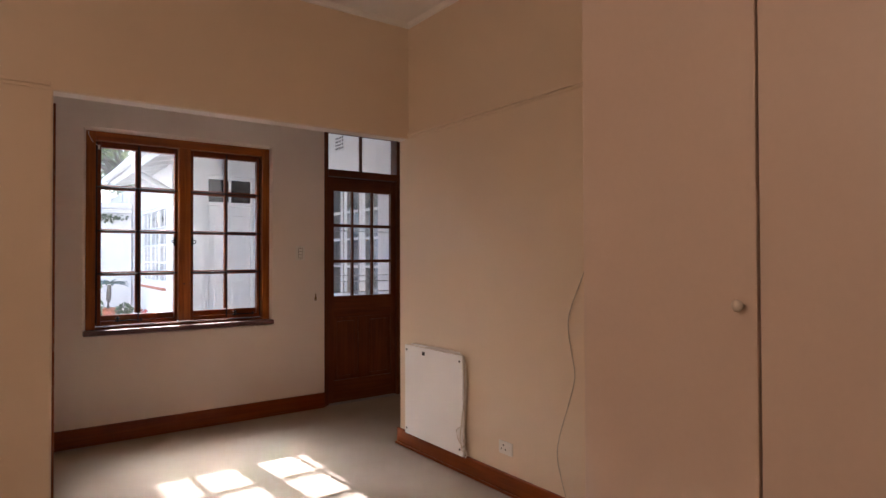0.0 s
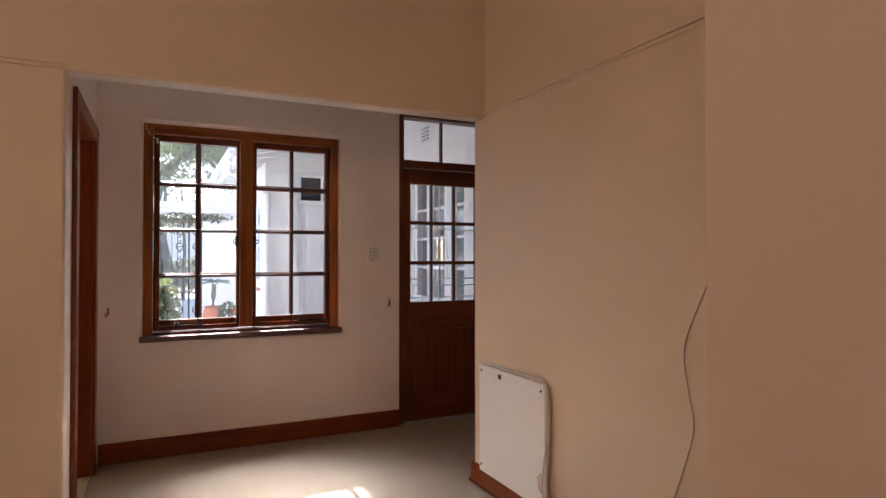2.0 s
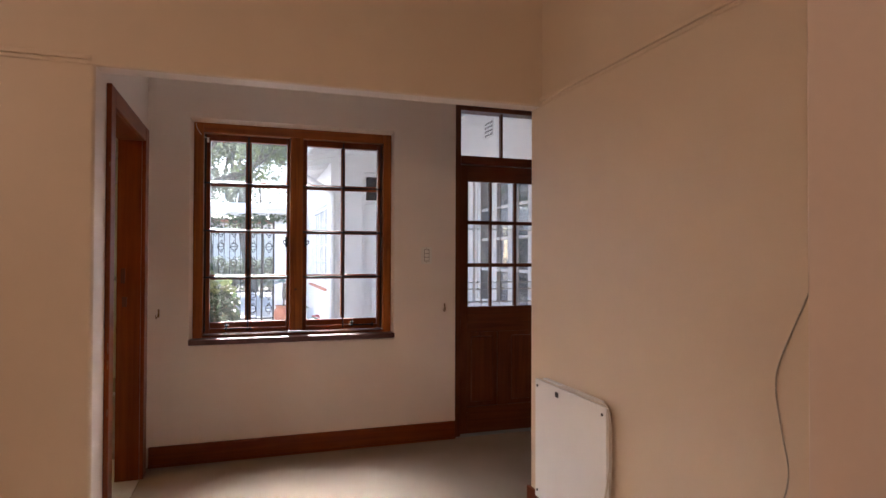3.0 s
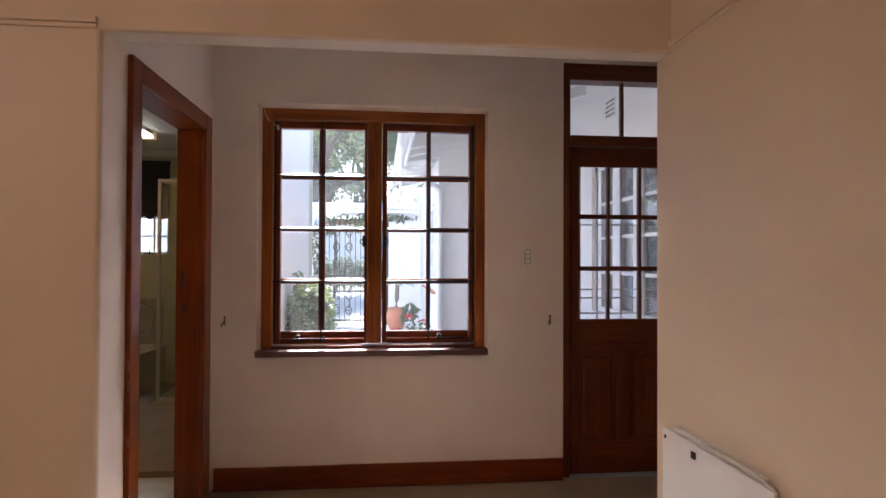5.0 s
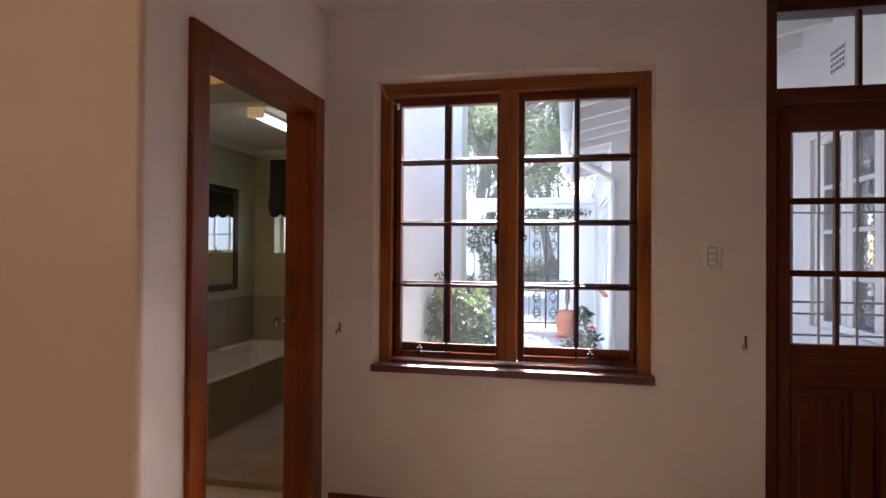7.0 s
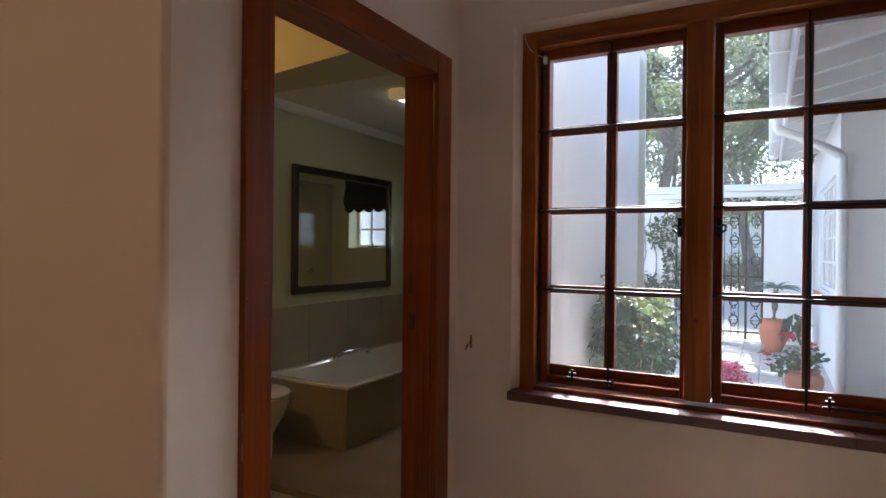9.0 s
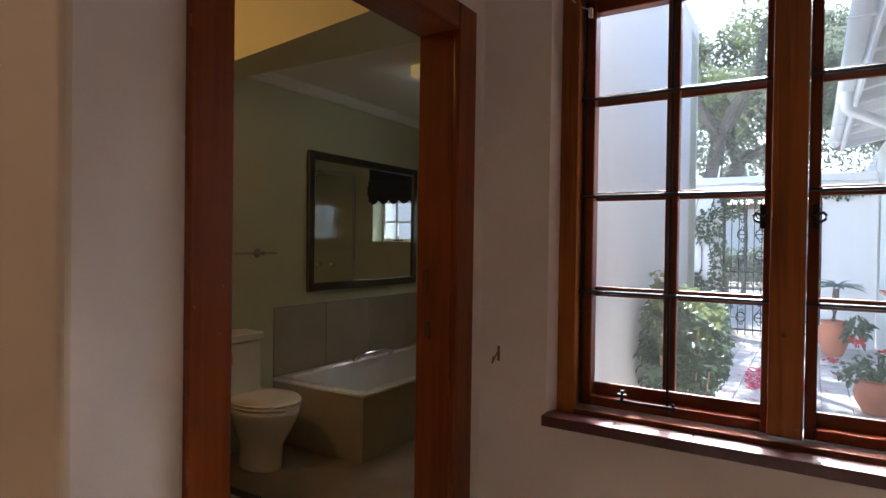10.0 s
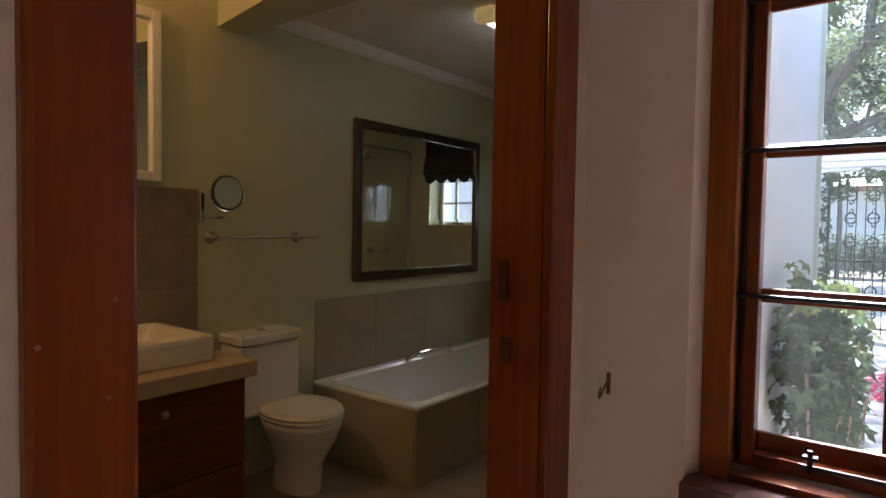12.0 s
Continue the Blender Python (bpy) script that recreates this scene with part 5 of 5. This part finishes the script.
lobed_leaves("front_leaves", [((0.38, 5.85, 0.86), (0.15, 0.30, 0.20)), ((0.42, 6.0, 0.60), (0.12, 0.30, 0.22)), ((0.27, 5.95, 0.84), (0.06, 0.12, 0.12))], 200, 0.054, LEAF, bush, 15)
lobed_leaves("leaf_tips", [((0.275, 5.98, 1.19), (0.05, 0.06, 0.09)), ((0.38, 6.0, 1.07), (0.15, 0.30, 0.09)), ((0.32, 5.97, 1.06), (0.09, 0.12, 0.10)), ((0.40, 6.30, 0.88), (0.14, 0.50, 0.18)), ((0.37, 7.2, 0.92), (0.10, 0.60, 0.12))], 300, 0.050, LEAF_L, bush, 6)

# ivy on the boundary wall and over the gate
ivy = thing("ivy", (-0.4, BW - 0.06, GZ0), "dark green ivy climbing the boundary wall beside the gate", "ivy")
bm = bmesh.new()
for i in range(5):
    pts = [(-0.75 + 0.16 * i + 0.06 * math.sin(k * 1.3 + i), BW - 0.02, GZ0 + 0.25 * k) for k in range(9)]
    tube(bm, pts, 0.008, 5)
part("stems", bm, BARK, ivy)
leaves("leaf_mass", [((-0.32, BW - 0.06, 1.65), (0.22, 0.05, 0.28)), ((-0.15, BW - 0.06, 1.15), (0.12, 0.06, 0.5)), ((-0.5, BW - 0.06, 0.75), (0.35, 0.06, 0.3)), ((-0.05, BW - 0.06, 1.9), (0.18, 0.07, 0.2)), ((0.6, BW - 0.05, 2.06), (0.75, 0.08, 0.09)), ((1.3, BW - 0.07, 2.08), (0.3, 0.06, 0.07)), ((-0.72, BW - 0.06, 1.2), (0.12, 0.05, 0.25))], 1250, 0.075, LEAF, ivy, 8, 0.85, 0.5)

# terracotta pots
def pot(x, y, r, h, label):
    t = thing("terracotta_pot", (x, y, GZ0), label, "plant pot", "terracotta pots")
    prof = [(r * 0.55, 0.0), (r * 0.62, 0.02), (r * 0.90, h * 0.35), (r * 1.0, h * 0.62), (r * 0.92, h * 0.82), (r * 0.74, h * 0.90), (r * 0.80, h * 0.97), (r * 0.84, h), (r * 0.72, h), (r * 0.66, h * 0.92)]
    part("pot", lathe(bmesh.new(), [(a, GZ0 + b) for a, b in prof], (x, y, 0), 26), TERRA, t, smooth=True)
    part("soil", lathe(bmesh.new(), [(r * 0.64, GZ0 + h * 0.90), (r * 0.64, GZ0 + h * 0.925)], (x, y, 0), 20), SOIL, t)
    return t
P1 = (1.215, 11.25)
pot(*P1, 0.17, 0.42, "round-bellied terracotta pot on the paving by the gate")
pl = thing("cycad_plant", (*P1, GZ0 + 0.39), "blue-green rosette plant on a short scaly stem in the pot", "plant")
part("stem", tb([(*P1, GZ0 + 0.38), (P1[0] + 0.01, P1[1], 0.62), (P1[0] + 0.02, P1[1], 0.86)], 0.045, 9, taper=0.75), BARK, pl)
bm = bmesh.new()
for i in range(36):
    a, e = i * 2.4, 0.15 + 0.5 * ((i * 7) % 11) / 11
    c = Vector((P1[0] + 0.02, P1[1], 0.88))
    out = Vector((math.cos(a) * math.cos(e), math.sin(a) * math.cos(e), math.sin(e)))
    sd = out.cross(Vector((0, 0, 1))).normalized()
    Lf = 0.31
    prev = None
    for k in range(5):
        u = k / 4
        p = c + out * Lf * u - Vector((0, 0, 0.10 * u * u))
        w = 0.022 * math.sin(math.pi * min(1, 0.15 + 0.85 * u)) + 0.002
        row = [bm.verts.new(p - sd * w), bm.verts.new(p + Vector((0, 0, -0.006))), bm.verts.new(p + sd * w)]
        if prev:
            bm.faces.new((prev[0], prev[1], row[1], row[0]))
            bm.faces.new((prev[1], prev[2], row[2], row[1]))
        prev = row
part("rosette", bm, LEAF_B, pl, "blue-green strap leaves")
leaves("leaf_mass", [((P1[0] + 0.22, P1[1] - 0.1, 0.42), (0.12, 0.12, 0.16))], 90, 0.13, LEAF, pl, 11, 0.4, 0.6)
P2 = (1.43, 8.42)
pot(*P2, 0.155, 0.27, "wide weathered terracotta pot of geraniums by the downpipe")
ge = thing("geranium", (*P2, GZ0 + 0.24), "trailing geranium with red flowers in the pot", "plant")
bm = bmesh.new()
for i in range(9):
    a = i * 0.7
    tube(bm, [(*P2, GZ0 + 0.23), (P2[0] + 0.08 * math.cos(a), P2[1] + 0.1 * math.sin(a), 0.40), (P2[0] + 0.15 * math.cos(a), P2[1] + 0.15 * math.sin(a), 0.47)], 0.006, 5)
part("stems", bm, LEAF, ge)
leaves("leaf_mass", [((P2[0], P2[1], 0.42), (0.17, 0.16, 0.11)), ((P2[0] - 0.16, P2[1], 0.34), (0.12, 0.1, 0.10))], 170, 0.06, LEAF, ge, 12, 0.9)
leaves("flowers", [((P2[0] - 0.12, P2[1] + 0.1, 0.60), (0.05, 0.05, 0.03)), ((P2[0] - 0.30, P2[1], 0.45), (0.05, 0.05, 0.02)), ((P2[0] + 0.05, P2[1], 0.54), (0.04, 0.04, 0.03))], 90, 0.035, PETAL_R, ge, 13, 0.9)
pf = leaves("pink_petals", [((0.70, 9.25, GZ0 + 0.03), (0.26, 0.75, 0.018)), ((0.85, 8.85, GZ0 + 0.025), (0.16, 0.3, 0.012))], 900, 0.042, PETAL, None, 14, 0.9, 0.0)
tagged(pf, "drift of fallen bright pink petals on the paving", "petals", kind="stuff")
bm = bmesh.new()
rng = random.Random(21)
for i in range(70):
    x, y, a = rng.uniform(0.3, 1.5), rng.uniform(8.2, 11.5), rng.uniform(0, 6.28)
    s = rng.uniform(0.015, 0.035)
    v = [bm.verts.new((x + s * math.cos(a + q) * w, y + s * math.sin(a + q) * w, GZ0 + 0.003 + h)) for q, w, h in ((0, 1, 0.004), (1.6, 0.6, 0.0), (3.1, 1, 0.006), (4.7, 0.6, 0.0))]
    bm.faces.new(v)
tagged(solo("fallen_petals", bm, PETAL_R, "fallen red petals scattered over the paving", "petals", (0.9, 9.8, GZ0)), kind="stuff")

# trees beyond the wall
def tree(x, y, h, r, seed, spread, count, leaf_size, label, dense=()):
    rng = random.Random(seed)
    t = thing("tree", (x, y, 0.0), label, "tree", "trees beyond the wall")
    bm = bmesh.new()
    ends = []
    def limb(p, d, length, rad, depth):
        pts, q = [p], Vector(p)
        for k in range(5):
            d = (d + Vector((rng.uniform(-0.22, 0.22), rng.uniform(-0.22, 0.22), rng.uniform(-0.05, 0.18)))).normalized()
            q = q + d * length / 5
            pts.append(tuple(q))
        tube(bm, pts, rad, 8 if depth < 2 else 5, taper=0.55)
        if depth >= 3:
            ends.append(q)
            return
        for k in range(3 if depth < 2 else 2):
            a = rng.uniform(0, 6.28)
            nd = (d * 0.8 + Vector((math.cos(a), math.sin(a), rng.uniform(0.0, 0.5))) * spread).normalized()
            limb(tuple(q), nd, length * rng.uniform(0.6, 0.85), rad * 0.58, depth + 1)
        ends.append(q)
    limb((x, y, -0.1), Vector((0.05, 0, 1)), h * 0.33, r, 0)
    part("trunk", bm, BARK, t)
    blobs = [(tuple(e), (rng.uniform(0.35, 0.8), rng.uniform(0.35, 0.8), rng.uniform(0.25, 0.55))) for e in ends] + list(dense)
    leaves("crown", blobs, count, leaf_size, LEAF_T, t, seed + 100, 0.6, 0.3)
    leaves("light_foliage", [(b[0], tuple(q * 0.95 for q in b[1])) for b in blobs[::2]], count // 2, leaf_size, LEAF_L, t, seed + 200, 0.6, 0.3)
    return t
tree(-0.75, 16.5, 6.6, 0.38, 31, 0.85, 8500, 0.088, "big old grey-barked tree with spreading limbs behind the wall")
tree(2.6, 17.5, 6.4, 0.20, 37, 0.8, 8500, 0.088, "leafy grey-barked tree behind the garden wall")
tree(-5.0, 17.0, 6.2, 0.20, 41, 0.8, 2600, 0.2, "leafy tree behind the boundary wall")
def crown_clumps(x):
    """Foliage clumps of a full crown about a trunk at x."""
    rng = random.Random(int(x * 10) + 900)
    return [((x + dx + rng.uniform(-0.5, 0.5), 24.5 + rng.uniform(-0.6, 0.6), z + rng.uniform(-0.4, 0.4)), (rng.uniform(0.6, 1.2), 0.8, rng.uniform(0.5, 0.9))) for dx in (-2.0, -0.7, 0.7, 2.0) for z in (4.4, 5.8, 7.2, 8.3)]


tree(0.8, 24.0, 8.0, 0.25, 43, 0.9, 17000, 0.15, "leafy street tree across the road", crown_clumps(0.8))
tree(-4.2, 25.0, 8.0, 0.25, 47, 0.9, 17000, 0.15, "leafy street tree across the road", crown_clumps(-4.2))
tree(5.5, 25.0, 8.0, 0.25, 53, 0.9, 17000, 0.15, "leafy street tree across the road", crown_clumps(5.5))
hd = thing("hedge", (0.5, 24.2, 0.0), "clipped green hedge seen through the gate", "hedge")
bm = bmesh.new()
for i in range(40):
    tube(bm, [(-5.0 + 0.28 * i, 24.3, 0.0), (-4.95 + 0.28 * i, 24.25, 0.9)], 0.02, 5)
part("stems", bm, BARK, hd)
leaves("leaf_mass", [((-4.5 + i, 24.2, 0.70), (0.75, 0.40, 0.70)) for i in range(11)], 15000, 0.11, LEAF_T, hd, 60, 0.7)
setting("road", bx(-60, 60, 13.2, 22.5, -0.2, GZ0), ROADM, "pale sunlit concrete road beyond the gate", "road")
fs_ = thing("shrubbery", (0.0, 19.5, 0.0), "dense green shrubs above the boundary wall", "shrubs")
leaves("leaf_mass", [((-8 + 1.5 * i, 19.5, 3.2 + 0.3 * math.sin(i * 1.9)), (1.1, 0.7, 0.95)) for i in range(12)], 14000, 0.10, LEAF_T, fs_, 61, 0.6)
bm = bmesh.new()
for i in range(12):
    tube(bm, [(-8 + 1.5 * i, 19.5, -0.1), (-7.95 + 1.5 * i, 19.5, 1.6), (-8.05 + 1.5 * i, 19.5, 3.4)], 0.06, 7, taper=0.5)
part("stems", bm, BARK, fs_)
# neighbour's house across the road
nb = thing("neighbour_house", (4.0, 34.0, 0.0), "white house with a dark tiled roof across the road", "house")
part("wall", holed("y", 32.0, 32.3, -8.0, 12.0, 0.0, 3.0, [(-6.0, -4.4, 1.0, 2.2), (4.0, 5.6, 1.0, 2.2)]), RENDER_W, nb)
bm = bx(-8.5, 12.5, 31.6, 33.0, 3.001, 3.2)
part("roof", bm, ROOF, nb)
# near-black slabs paint the unlit rooms into the window openings
for a in (-6.0, 4.0):
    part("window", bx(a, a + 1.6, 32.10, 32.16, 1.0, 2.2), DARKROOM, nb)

# courtyard pavers
pv = thing("paving", (0.9, 9.0, GZ0), "pink-grey square pavers of the courtyard", "paving", kind="structure")
ps = 0.215
me = finish(bx(0.004, ps - 0.004, 0.004, ps - 0.004, -0.011, 0.0, bevel=0.004), "paver", PAVING)
rng = random.Random(7)
for i in range(7):
    for j in range(22):
        o = new("paver", me)
        o.parent = pv
        o.location = (0.21 + i * ps - 0.9, 7.25 + j * ps - 9.0, rng.uniform(-0.002, 0.002))
bm = bmesh.new()
for i in range(-30, 14):
    for j in range(0, 34):
        x, y = 0.21 + i * ps, 4.80 + j * ps + (7.25 - 4.80) % ps
        if (0 <= i < 7 and y > 7.24 and y < 7.25 + 22 * ps - 0.01) or y + ps > BW or (x < 0.2 and y < 7.68) or (x + ps > WXN and y + ps > WYF) or x + ps > PXW:
            continue
        vs = [bm.verts.new(p) for p in ((x + 0.004, y + 0.004, GZ0), (x + ps - 0.004, y + 0.004, GZ0), (x + ps - 0.004, y + ps - 0.004, GZ0), (x + 0.004, y + ps - 0.004, GZ0))]
        bm.faces.new(vs)
ob = new("paver_field", finish(bm, "paver_field", PAVING))
ob.parent = pv
ob.location = (-0.9, -9.0, -GZ0)
tagged(ob, kind="stuff")
